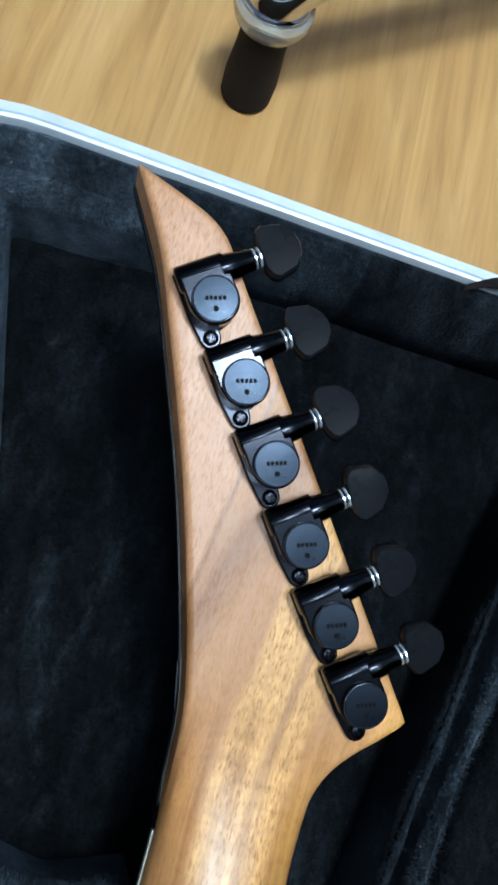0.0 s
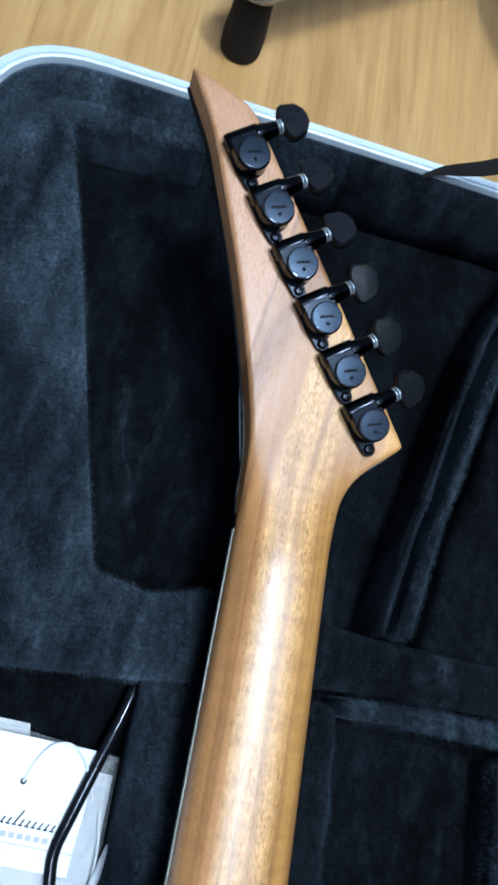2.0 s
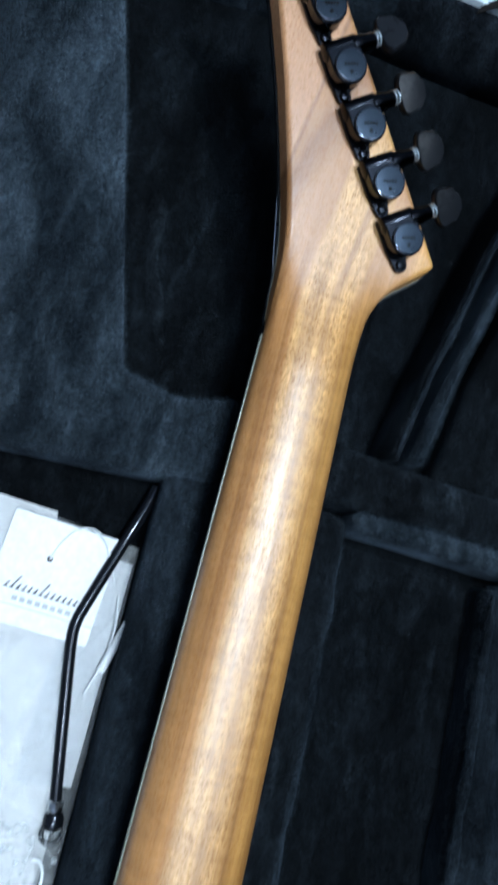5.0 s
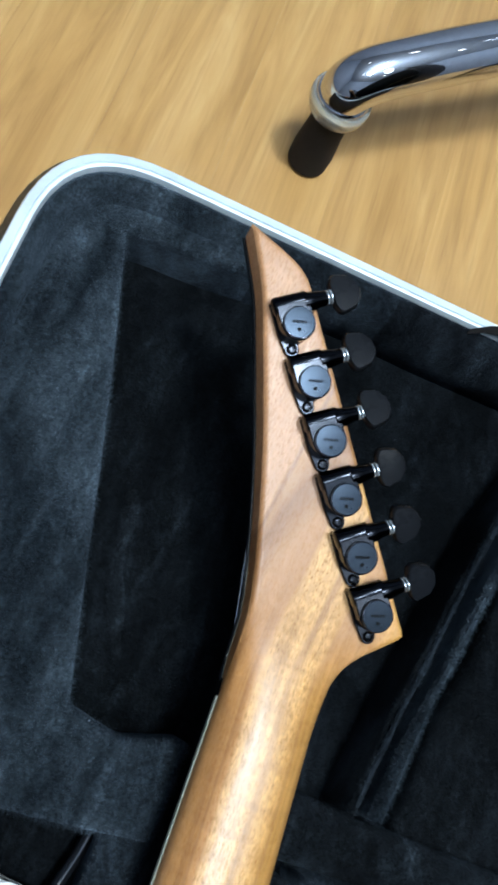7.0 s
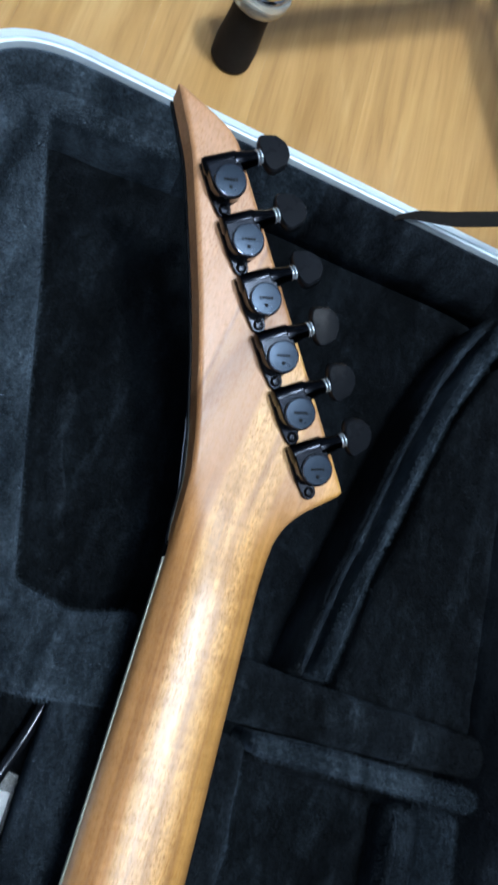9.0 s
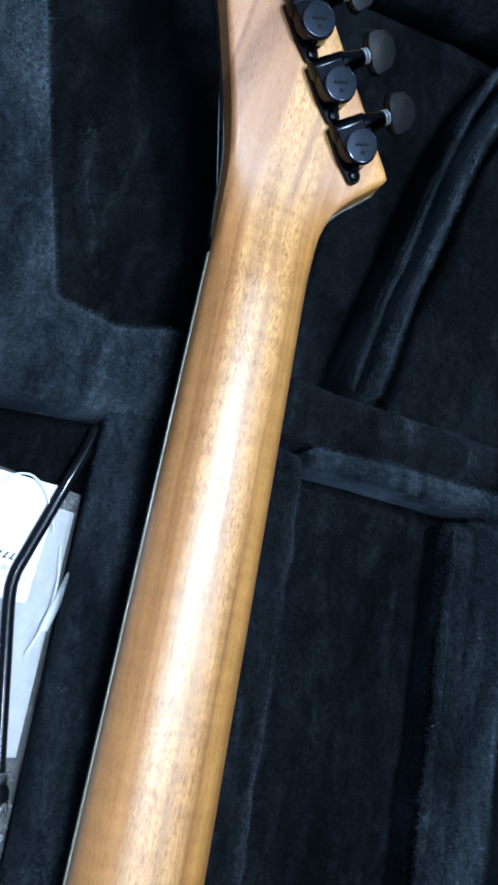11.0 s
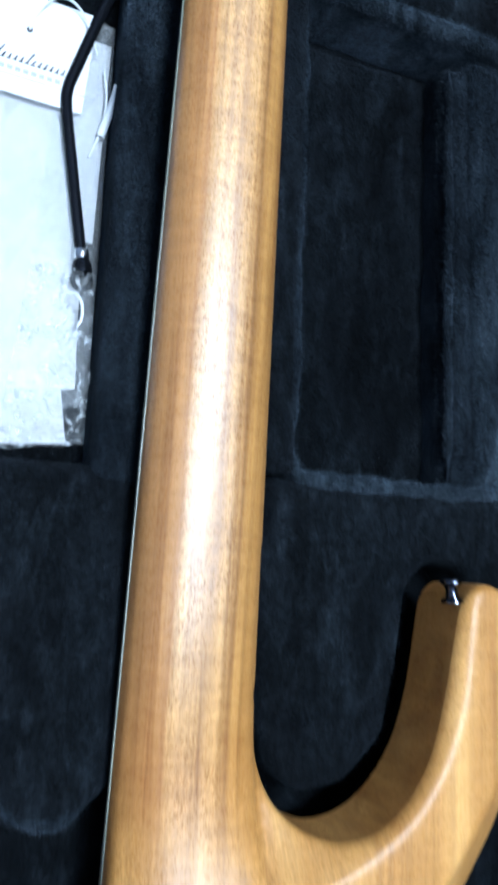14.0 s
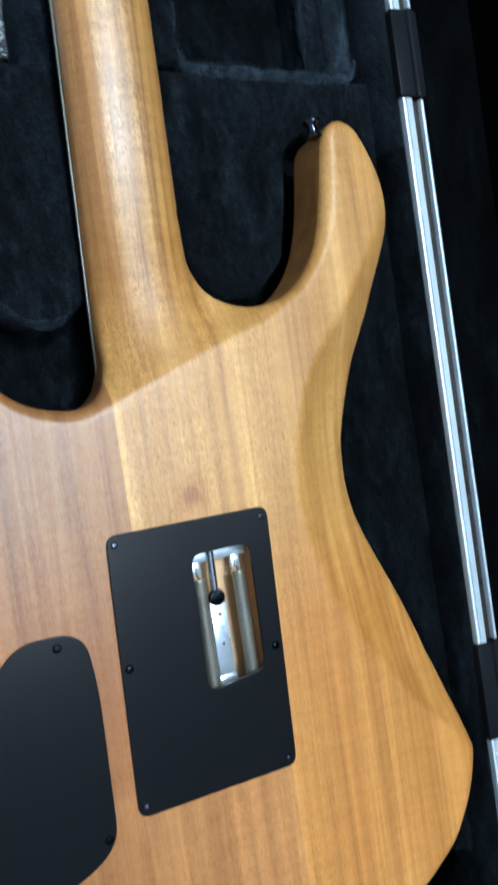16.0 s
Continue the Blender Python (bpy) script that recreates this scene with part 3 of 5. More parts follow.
def build_room():
    x0, x1, y0, y1, h = ROOM
    for name, b in (("wall_west", (x0 - 0.1, x0, y0, y1, 0, h)), ("wall_east", (x1, x1 + 0.1, y0, y1, 0, h)),
                    ("wall_north", (x0 - 0.1, x1 + 0.1, y1, y1 + 0.1, 0, h)), ("wall_south", (x0 - 0.1, x1 + 0.1, y0 - 0.1, y0, 0, h)),
                    ("ceiling", (x0 - 0.1, x1 + 0.1, y0 - 0.1, y1 + 0.1, h, h + 0.1))):
        tagged(part(name, box_bm(*b), "ceilingpaint" if name == "ceiling" else "wallpaint", smooth=False), "plain matt painted " + name.split("_")[0], name.split("_")[0], kind="structure")
    lamp = thing("ceiling_light", "round white ceiling light with a glowing diffuser", "ceiling light", pose(LAMPS[0][0], LAMPS[0][1], h))
    part("housing", lathe_bm([(0.23, 0), (0.24, -0.01), (0.23, -0.035), (0.22, -0.04)], 40), "ceilingpaint", lamp)
    glow = material("lamp_diffuser", (0.9, 0.9, 0.9), 0.5)
    shader(glow).inputs["Emission Color"].default_value = (0.95, 0.98, 1, 1)
    shader(glow).inputs["Emission Strength"].default_value = 3.0
    part("diffuser", lathe_bm([(0.218, -0.036), (0.205, -0.065), (0.14, -0.095), (0.01, -0.108)], 40), glow, lamp, "glowing opal diffuser")
    for lamp_x, lamp_y, _ in LAMPS[1:]:
        copy_thing(lamp, pose(lamp_x, lamp_y, h))
    spot_glow = material("spot_lens", (0.9, 0.9, 0.9), 0.4)
    shader(spot_glow).inputs["Emission Color"].default_value = (0.95, 0.98, 1, 1)
    shader(spot_glow).inputs["Emission Strength"].default_value = 9.0
    first = thing("ceiling_spot", "small round white ceiling spot, lit", "ceiling spot", pose(-0.5, -0.9, h), "ceiling spots")
    part("rim", lathe_bm([(0.045, 0), (0.055, -0.002), (0.055, -0.008), (0.042, -0.010), (0.040, -0.004)], 28), "ceilingpaint", first)
    part("lens", lathe_bm([(0.040, -0.0045), (0.038, -0.006), (0.002, -0.007)], 28), spot_glow, first, "glowing lens")
    for x, y in ((-0.9, 0.7), (0.2, 1.2), (1.2, 0.5), (1.5, -1.2)):
        copy_thing(first, pose(x, y, h))


build_room()

# ---------------------------------------------------------------- the guitar case
RX0, RX1, RY0, RY1 = -0.183, 0.1915, -0.89, 0.2367     # middle line of the aluminium rim
RIM_Z = 0.0617


def rim_path(grow, r, n=10):
    """The rounded rectangle of the rim, anticlockwise, grown outwards."""
    g = grow
    return round_corners([(RX0 - g, RY0 - g), (RX1 + g, RY0 - g), (RX1 + g, RY1 + g), (RX0 - g, RY1 + g)], r + g, n)


def sweep(profile, r):
    """Sweeps (outwards, height) pairs round the rim; a closed section."""
    def even(row):
        out = []
        for p, q in zip(row, row[1:] + row[:1]):
            p, q = Vector(p), Vector(q)
            k = 24 if (q - p).length > 0.1 else 1
            out += [tuple(p.lerp(q, t / k)) for t in range(k)]
        return out

    rows = [even(rim_path(o, r)) for o, _ in profile]
    n, k = len(rows[0]), len(profile)
    verts = [(x, y, profile[i][1]) for i in range(k) for x, y in rows[i]]
    faces = [(i * n + j, i * n + (j + 1) % n, ((i + 1) % k) * n + (j + 1) % n, ((i + 1) % k) * n + j) for i in range(k) for j in range(n)]
    return verts, faces


def build_case():
    case = thing("guitar_case", "open black hard guitar case with plush lining and aluminium rim", "guitar case")
    # moulded outer shell with a flared foot
    v, f = sweep([(0.004, 0.058), (0.010, 0.050), (0.012, 0.012), (0.004, 0.001), (-0.03, 0.001), (-0.03, 0.004),
                  (0.000, 0.005), (0.0055, 0.014), (0.004, 0.050), (0.000, 0.056)], 0.056)
    mesh_from("shell", v, f, "shell", case, "black moulded plastic shell")
    part("shell_floor", box_bm(RX0 - 0.002, RX1 + 0.002, RY0 - 0.002, RY1 + 0.002, 0.001, 0.0045), "shell", case)
    # double-beaded aluminium valance
    z = RIM_Z
    v, f = sweep([(-0.0045, z - 0.016), (-0.0045, z - 0.002), (-0.0040, z - 0.0001), (-0.0026, z + 0.0002), (-0.0023, z - 0.0014), (-0.0018, z - 0.0014),
                  (-0.0015, z + 0.0003), (0.0028, z), (0.0036, z - 0.0009), (0.0040, z - 0.0030), (0.0042, z - 0.012), (0.003, z - 0.014)], 0.056)
    mesh_from("valance", v, f, "aluminium", case, "pale double-beaded aluminium rim", sharp=30)
    # plush on the walls and on the floor
    v, f = sweep([(-0.0045, z - 0.004), (-0.0070, z - 0.0035), (-0.0105, z - 0.007), (-0.0155, 0.047), (-0.018, 0.030), (-0.019, 0.010), (-0.004, 0.0055), (-0.001, 0.03)], 0.056)
    # light put in the colour by place, not nap: lit left, shaded right
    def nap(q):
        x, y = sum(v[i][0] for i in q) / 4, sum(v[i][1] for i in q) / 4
        return "shadedplush" if x > 0.15 and y < -0.36 else "lining" if y < -0.5 or x > 0.02 else "litplush" if x < -0.060 else "halflit"

    for mat in ("litplush", "halflit", "lining", "shadedplush"):
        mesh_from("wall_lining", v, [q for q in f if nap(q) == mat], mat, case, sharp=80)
    loop = rim_path(-0.012, 0.056, 6)
    loop = [p for a, b in zip(loop, loop[1:] + loop[:1]) for p in [tuple(Vector(a).lerp(Vector(b), t / 12)) for t in range(12 if (Vector(a) - Vector(b)).length > 0.1 else 1)]]
    # the deep floor's shade is in its darker plush
    pillow("floor_lining", loop, 0.0045, 0.011, 0.004, case, "shadedplush", step=0.011, puff=0.002)

    def pad(name, corners, top, r=0.009, round_r=0.010, base=0.008, puff=0.0016, mat="plush", pile=25):
        lp = round_corners(corners, round_r, 4)
        fine = []
        for a, b in zip(lp, lp[1:] + lp[:1]):
            a, b = Vector(a), Vector(b)
            k = max(1, int((b - a).length / 0.007))
            fine += [tuple(a.lerp(b, t / k)) for t in range(k)]
        return pillow(name, fine, base, top, r, case, mat, step=0.0055, puff=puff, pile=pile)

    # beside and above the headstock, the light on them set in paler plush
    pad("side_pad", [(-0.1300, 0.2285), (-0.1500, 0.2240), (-0.1635, 0.2140), (-0.1725, 0.1960), (-0.1775, 0.1700), (-0.1775, -0.074), (-0.047, -0.068), (-0.020, -0.066), (-0.018, -0.022), (-0.048, -0.030), (-0.0755, -0.0235),
                     (-0.0905, 0.034), (-0.112, 0.119), (-0.1375, 0.209), (-0.100, 0.2115), (-0.062, 0.2152), (-0.062, 0.2285)], 0.046, round_r=0.004, r=0.006, mat="litplush", pile=150)
    pad("head_pad", [(-0.066, 0.2285), (-0.066, 0.2146), (-0.055, 0.2160), (-0.025, 0.2195), (0.010, 0.2250), (0.010, 0.2285)], 0.0455, round_r=0.004, r=0.006, mat="halflit", pile=150)
    # the slanting divider on the other side of the headstock, one ridge painted lit
    pad("divider", [(0.0620, -0.028), (0.0670, -0.031), (0.0780, 0.019), (0.0885, 0.054), (0.0995, 0.097), (0.1135, 0.141), (0.1295, 0.175), (0.146, 0.203), (0.142, 0.206), (0.1245, 0.177),
                    (0.1085, 0.143), (0.0945, 0.099), (0.0835, 0.056), (0.0730, 0.021)], 0.047, 0.0028, 0.002)
    pad("divider", [(0.0725, -0.029), (0.0795, -0.031), (0.0930, 0.030), (0.1085, 0.078), (0.1245, 0.130), (0.1530, 0.190), (0.1565, 0.206), (0.150, 0.2045),
                    (0.1180, 0.129), (0.1045, 0.080), (0.0880, 0.030)], 0.052, 0.007, 0.004, mat="litplush", pile=170)
    pad("corner_pad", [(0.093, -0.038), (0.186, -0.040), (0.186, 0.190), (0.165, 0.188), (0.135, 0.125), (0.123, 0.074), (0.107, 0.026)], 0.034, 0.008)
    # the cross pad and the walls of the long compartment
    pad("cross_pad", [(0.020, -0.026), (0.0625, -0.031), (0.186, -0.037), (0.186, -0.0575), (0.140, -0.0585), (0.052, -0.0585), (0.020, -0.058)], 0.045)
    # the light along this edge is painted in with the paler copy
    pad("cross_pad", [(0.050, -0.0605), (0.090, -0.0600), (0.176, -0.0625), (0.176, -0.0735), (0.143, -0.0730), (0.090, -0.0705), (0.052, -0.0700)], 0.050, 0.0075, 0.005, mat="litplush", pile=190)
    pad("compartment_wall", [(0.0180, -0.060), (0.0485, -0.066), (0.0485, -0.317), (0.0180, -0.317)], 0.0435, 0.005, 0.004)
    # half-lit and lit copies colour the light on the far wall
    pad("compartment_wall", [(0.1335, -0.080), (0.154, -0.076), (0.157, -0.3175), (0.1335, -0.3165)], 0.040, 0.012, 0.004, mat="halflit", pile=160)
    pad("compartment_wall", [(0.146, -0.0755), (0.172, -0.076), (0.167, -0.3170), (0.147, -0.3175)], 0.046, 0.012, 0.005, mat="litplush", pile=170)
    # shade of the recess put in the floor's colour
    pad("compartment_floor", [(0.046, -0.074), (0.138, -0.078), (0.137, -0.319), (0.046, -0.319)], 0.015, 0.003, 0.004, puff=0.004, mat="shadedplush")
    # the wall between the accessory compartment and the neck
    # wisps of light on this wall put in by the half-lit copy
    pad("compartment_wall", [(-0.0435, -0.060), (-0.016, -0.058), (-0.016, -0.330), (-0.0435, -0.326)], 0.0435, 0.006, 0.004, mat="halflit", pile=120)
    # pads round the body, the last with its shade put in the colour
    pad("body_pad", [(0.030, -0.3185), (0.193, -0.3195), (0.193, -0.390), (0.154, -0.392), (0.140, -0.357), (0.122, -0.353), (0.1095, -0.364), (0.1040, -0.400),
                     (0.0965, -0.432), (0.077, -0.4525), (0.055, -0.4550), (0.040, -0.445), (0.031, -0.42)], 0.042, 0.006, 0.006)
    pad("body_pad", [(-0.178, -0.319), (-0.022, -0.319), (-0.022, -0.443), (-0.036, -0.457), (-0.058, -0.464), (-0.075, -0.456), (-0.100, -0.430), (-0.178, -0.39)],
        0.042, 0.008, 0.006)
    pad("body_pad", [(0.193, -0.388), (0.193, -0.845), (0.160, -0.83), (0.163, -0.765), (0.165, -0.729), (0.158, -0.692), (0.142, -0.651), (0.124, -0.611),
                     (0.1115, -0.580), (0.1115, -0.554), (0.119, -0.527), (0.134, -0.490), (0.148, -0.454), (0.157, -0.415), (0.154, -0.391)], 0.042, 0.006, 0.003, mat="shadedplush")
    # rolled seams along the edges of the compartments, paler plush for their lit edges

    def seam(points, r, mat="halflit"):
        pts = spline(points, 0.004)
        rad = [r * (0.85 + 0.6 * lump(p[0], p[1], 60, 3)) * min(1.0, 0.15 + 0.2 * min(i, len(pts) - 1 - i)) for i, p in enumerate(pts)]
        ob = part("seam", tube_bm([(p[0] + 0.0010 * lump(p[0], p[1], 34, 1), p[1], p[2] + 0.001 * lump(p[0], p[1], 40, 5)) for p in pts], rad, 10), mat, case)
        pile_on(ob, mat, 180, len(pts))

    seam([(-0.0890, 0.1100, 0.0070), (-0.0810, 0.0760, 0.0070), (-0.0765, 0.0460, 0.0070), (-0.0660, 0.0180, 0.0070), (-0.0550, -0.0060, 0.0070)], 0.0065, "plush")
    seam([(0.0645, -0.028, 0.0472), (0.0755, 0.020, 0.0475), (0.0860, 0.055, 0.0475), (0.0970, 0.098, 0.0475), (0.1110, 0.142, 0.0475), (0.1270, 0.176, 0.0475), (0.1440, 0.2045, 0.047)], 0.0016)
    seam([(0.0470, -0.070, 0.0395), (0.0472, -0.150, 0.0395), (0.0470, -0.230, 0.0395), (0.0470, -0.302, 0.0395)], 0.0034)
    seam([(0.0470, -0.302, 0.0390), (0.0490, -0.3135, 0.0385), (0.0565, -0.3180, 0.0385), (0.1085, -0.3190, 0.0385), (0.1500, -0.3190, 0.0390), (0.1640, -0.3160, 0.0400), (0.1690, -0.3060, 0.0410)], 0.0054, "litplush")
    seam([(0.1362, -0.082, 0.0360), (0.1358, -0.180, 0.0360), (0.1352, -0.314, 0.0360)], 0.0026)
    seam([(-0.0930, -0.4260, 0.0385), (-0.0811, -0.4385, 0.0385), (-0.0709, -0.4490, 0.0385), (-0.0574, -0.4585, 0.0385), (-0.0430, -0.4590, 0.0385), (-0.0340, -0.4500, 0.0380)], 0.0032)
    # hinges on the long side
    for y0, y1 in ((-0.338, -0.283), (-0.755, -0.692)):
        part("hinge", join_bm(box_bm(RX1 - 0.0065, RX1 + 0.0135, y0, y1, RIM_Z - 0.03, RIM_Z + 0.0022, 0.001),
                                  tube_bm([(RX1 + 0.0075, y0, RIM_Z + 0.001), (RX1 + 0.0075, y1, RIM_Z + 0.001)], 0.0032, 12)), "hinge", case, "matt black metal hinge")
    # the raised lid behind the hinges
    x = RX1 + 0.0085
    lid = part("lid_shell", join_bm(box_bm(x + 0.062, x + 0.070, RY0, RY1, RIM_Z - 0.006, RIM_Z + 0.37, 0.002), box_bm(x + 0.002, x + 0.066, RY0, RY1, RIM_Z - 0.016, RIM_Z - 0.008, 0.002),
                                    box_bm(x + 0.004, x + 0.066, RY1 - 0.005, RY1, RIM_Z - 0.012, RIM_Z + 0.37, 0.002), box_bm(x + 0.004, x + 0.066, RY0, RY0 + 0.005, RIM_Z - 0.012, RIM_Z + 0.37, 0.002)),
               "shell", case, "raised black lid")
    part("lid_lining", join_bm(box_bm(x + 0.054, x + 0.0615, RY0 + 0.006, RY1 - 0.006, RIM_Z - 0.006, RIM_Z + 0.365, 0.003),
                               box_bm(x + 0.004, x + 0.056, RY0 + 0.006, RY1 - 0.006, RIM_Z - 0.0075, RIM_Z - 0.003, 0.002)), "shadedlid", lid, "black plush lid lining")
    part("lid_rim", join_bm(box_bm(x + 0.0019, x + 0.0031, RY0, RY1, RIM_Z - 0.02, RIM_Z - 0.0006, 0.0005), box_bm(x + 0.0031, x + 0.0050, RY0, RY1, RIM_Z - 0.02, RIM_Z - 0.0018, 0.0007)),
         "aluminium", lid, "narrow aluminium lid rim")
    # added strip: the gap's shade and dark reflection painted as a brown bar
    part("darkgap", box_bm(x - 0.0030, x + 0.0018, RY0, RY1, RIM_Z - 0.02, RIM_Z - 0.0042, 0.0006), "darkgap", lid, "dull brown strip for the dark gap between the rims")
    return case


build_case()


def build_strap():
    strap = thing("lid_strap", "dark brown webbing strap running from the case wall to its lid", "strap")
    pts = spline([(0.0585, 0.2290, 0.0590), (0.066, 0.2305, 0.0660), (0.085, 0.231, 0.076), (0.106, 0.232, 0.091), (0.150, 0.232, 0.130), (0.235, 0.231, 0.215)], 0.006)
    bm = bmesh.new()
    rows = []
    for i, p in enumerate(pts):
        w = 0.0052 * (0.35 + 0.65 * min(1.0, i / 5))
        rows.append([bm.verts.new((p[0], p[1] + s * w * 0.35, p[2] + s * w + o)) for s, o in ((-1, 0), (1, 0), (1, 0.0012), (-1, 0.0012))])
    for a, b in zip(rows, rows[1:]):
        for k in range(4):
            bm.faces.new((a[k], a[(k + 1) % 4], b[(k + 1) % 4], b[k]))
    bm.faces.new(rows[0]), bm.faces.new(rows[-1])
    bmesh.ops.recalc_face_normals(bm, faces=bm.faces[:])
    part("webbing", bm, "webbing", strap, smooth=False)


build_strap()

# ---------------------------------------------------------------- the guitar
GUITAR = thing("electric_guitar", "natural wood neck-through electric guitar lying face down in its case", "electric guitar")
TILT = radians(14)
HEAD_Z = 0.0865                      # back of the headstock over the nut
HEAD = Matrix.Translation((0, 0, HEAD_Z)) @ Matrix.Rotation(TILT, 4, "X")


def step01(t):
    t = np.clip(t, 0, 1)
    return t * t * (3 - 2 * t)


def joint_z(y):                       # between neck and fingerboard
    return 0.0772 + 0.0603 * y


def half_width(y):
    return 0.0215 + 0.0074 * np.clip(-y, 0, 0.5) / 0.5


RIDGE = [(-0.30, -0.39), (-0.115, -0.460), (-0.100, -0.479), (-0.083, -0.4995), (-0.070, -0.509), (-0.0505, -0.5135), (-0.030, -0.5075), (0.0015, -0.496), (0.035, -0.4815),
         (0.0605, -0.4725), (0.084, -0.4585), (0.101, -0.4385), (0.111, -0.415), (0.115, -0.390), (0.117, -0.364), (0.118, -0.30)]
BEVEL = [(-0.385, 0.1450, 0.150), (-0.410, 0.1460, 0.152), (-0.423, 0.1420, 0.1505), (-0.440, 0.131, 0.1475), (-0.468, 0.112, 0.1390), (-0.495, 0.090, 0.1290), (-0.516, 0.077, 0.1215), (-0.546, 0.068, 0.1125), (-0.573, 0.065, 0.1110),
         (-0.593, 0.067, 0.1145), (-0.619, 0.074, 0.1245), (-0.651, 0.088, 0.1385), (-0.677, 0.104, 0.1480), (-0.710, 0.126, 0.1570), (-0.734, 0.149, 0.1598), (-0.745, 0.159, 0.1600)]

OUTLINE = (
    spline([(-0.0825, 0.1820), (-0.0675, 0.1776), (-0.0575, 0.1740), (-0.0510, 0.1695), (-0.0455, 0.1625)], 0.002)[:-1]
    + [np.array(p) for p in zip(np.linspace(-0.0455, 0.0425, 60), np.linspace(0.1625, 0.0490, 60))]
    + spline([(0.0437, 0.0470), (0.0425, 0.0452), (0.037, 0.0402), (0.0295, 0.0334), (0.0245, 0.0265), (0.0222, 0.0190), (0.0214, 0.009), (0.0215, -0.003), (0.0217, -0.015)], 0.0015)[:-1]
    + [np.array((half_width(y), y)) for y in np.arange(-0.018, -0.408, -0.003)]
    + spline([(0.0275, -0.412), (0.0287, -0.427), (0.0312, -0.441), (0.036, -0.452), (0.044, -0.4595), (0.056, -0.464), (0.068, -0.463), (0.079, -0.458), (0.091, -0.447),
              (0.1005, -0.431), (0.107, -0.410), (0.1110, -0.387), (0.1138, -0.3715), (0.1185, -0.3645), (0.1256, -0.3622), (0.1346, -0.3667), (0.1418, -0.3790), (0.1474, -0.3935), (0.1500, -0.408),
              (0.1496, -0.424), (0.1435, -0.452), (0.1318, -0.488), (0.1180, -0.524), (0.1112, -0.552), (0.1116, -0.580), (0.1165, -0.600), (0.1235, -0.617), (0.1405, -0.656), (0.1545, -0.696),
              (0.1595, -0.730), (0.1570, -0.756), (0.147, -0.780), (0.131, -0.800), (0.095, -0.820), (0.03, -0.830), (-0.05, -0.825), (-0.115, -0.805), (-0.155, -0.757),
              (-0.158, -0.71), (-0.132, -0.635), (-0.112, -0.568), (-0.119, -0.50), (-0.142, -0.438), (-0.142, -0.415), (-0.128, -0.417), (-0.112, -0.452), (-0.099, -0.4765),
              (-0.083, -0.4955), (-0.069, -0.5050), (-0.052, -0.5090), (-0.041, -0.5070), (-0.0335, -0.5000), (-0.0290, -0.490)], 0.003)[:-1]
    + [np.array((-half_width(y), y)) for y in np.arange(-0.487, -0.004, 0.003)]
    + spline([(-0.0214, 0.0), (-0.0218, 0.012), (-0.0225, 0.022), (-0.0240, 0.034), (-0.0272, 0.048), (-0.0324, 0.0655), (-0.0400, 0.0885), (-0.0484, 0.111),
              (-0.0606, 0.1405), (-0.0692, 0.160), (-0.0821, 0.1812)], 0.002)[:-1])
OUTLINE = [tuple(p) for p in OUTLINE]


RIDGE_CURVE = [tuple(p) for p in spline(RIDGE, 0.003)]


def back_z(v, d):
    """The height of the guitar's back: headstock plane, rounded neck, ramped heel, body with its contours."""
    x, y = v[:, 0], v[:, 1]
    w = half_width(y)
    hump = 0.0148 + 0.0025 * np.clip(-y / 0.5, 0, 1)
    neck = joint_z(y) + 0.0008 + hump * np.sqrt(np.maximum(0, 1 - np.minimum(np.abs(x) / w, 1) ** 2.3))
    t = step01((y + 0.016) / 0.058)
    z = neck * (1 - t) + (HEAD_Z + math.tan(TILT) * y) * t
    # body plane beyond the ridge
    plane = 0.081 + 0 * y
    rx, ry = np.array(spline(RIDGE, 0.003)).T
    ridge = np.c_[rx, ry]
    s = np.full(len(v), 9.0)
    side = np.zeros(len(v))
    for a, b in zip(ridge, ridge[1:]):
        e = b - a
        q = np.clip(((v - a) @ e) / max(e @ e, 1e-12), 0, 1)
        off = v - a - q[:, None] * e
        dist = np.hypot(*off.T)
        closer = dist < s
        s = np.where(closer, dist, s)
        side = np.where(closer, e[0] * off[:, 1] - e[1] * off[:, 0], side)
    s = np.where(side > 0, s, -s)
    body = (side <= 0) & (y < -0.35)
    soft = 0.5 * (s + np.sqrt(s * s + 0.0018 ** 2)) - 0.0002
    b = 1 - (1 - np.clip(soft / 0.080, 0, 1)) ** 2.7
    heel = plane * (1 - b) + np.minimum(neck, plane) * b
    z = np.where(y < -0.35, heel, z)
    # the broad contour along the waist
    bv = np.array(BEVEL)[::-1]
    xin, xout = np.interp(y, bv[:, 0], bv[:, 1]), np.interp(y, bv[:, 0], bv[:, 2])
    fade = step01((-0.388 - y) / 0.07) * step01((y + 0.765) / 0.03)
    k = np.clip((x - xin) / np.maximum(xout - xin, 0.004), 0, 1.2)
    z = z - np.where(body, 0.64 * np.minimum(xout - xin, 0.040) * fade * k, 0)
    # eased edges
    r = np.where(y < -0.35, np.where(body, 0.004, 0.003), np.where(y > 0.03, 0.0018, 0.0004 + 0.0014 * np.clip((y + 0.02) / 0.05, 0, 1)))
    dd = np.minimum(d, r)
    return z - (r - np.sqrt(np.maximum(0, r * r - (r - dd) ** 2)))


def front_z(v):
    x, y = v[:, 0], v[:, 1]
    t = step01((y + 0.004) / 0.03)
    head = HEAD_Z + math.tan(TILT) * y - 0.0120 - 0.007 * step01(1 - y / 0.045)
    z = joint_z(y) * (1 - t) + np.minimum(head, 9) * t
    wing = (y < -0.35) & (np.abs(x) > half_width(y) + 0.0005)
    return np.where(wing, 0.043, z)


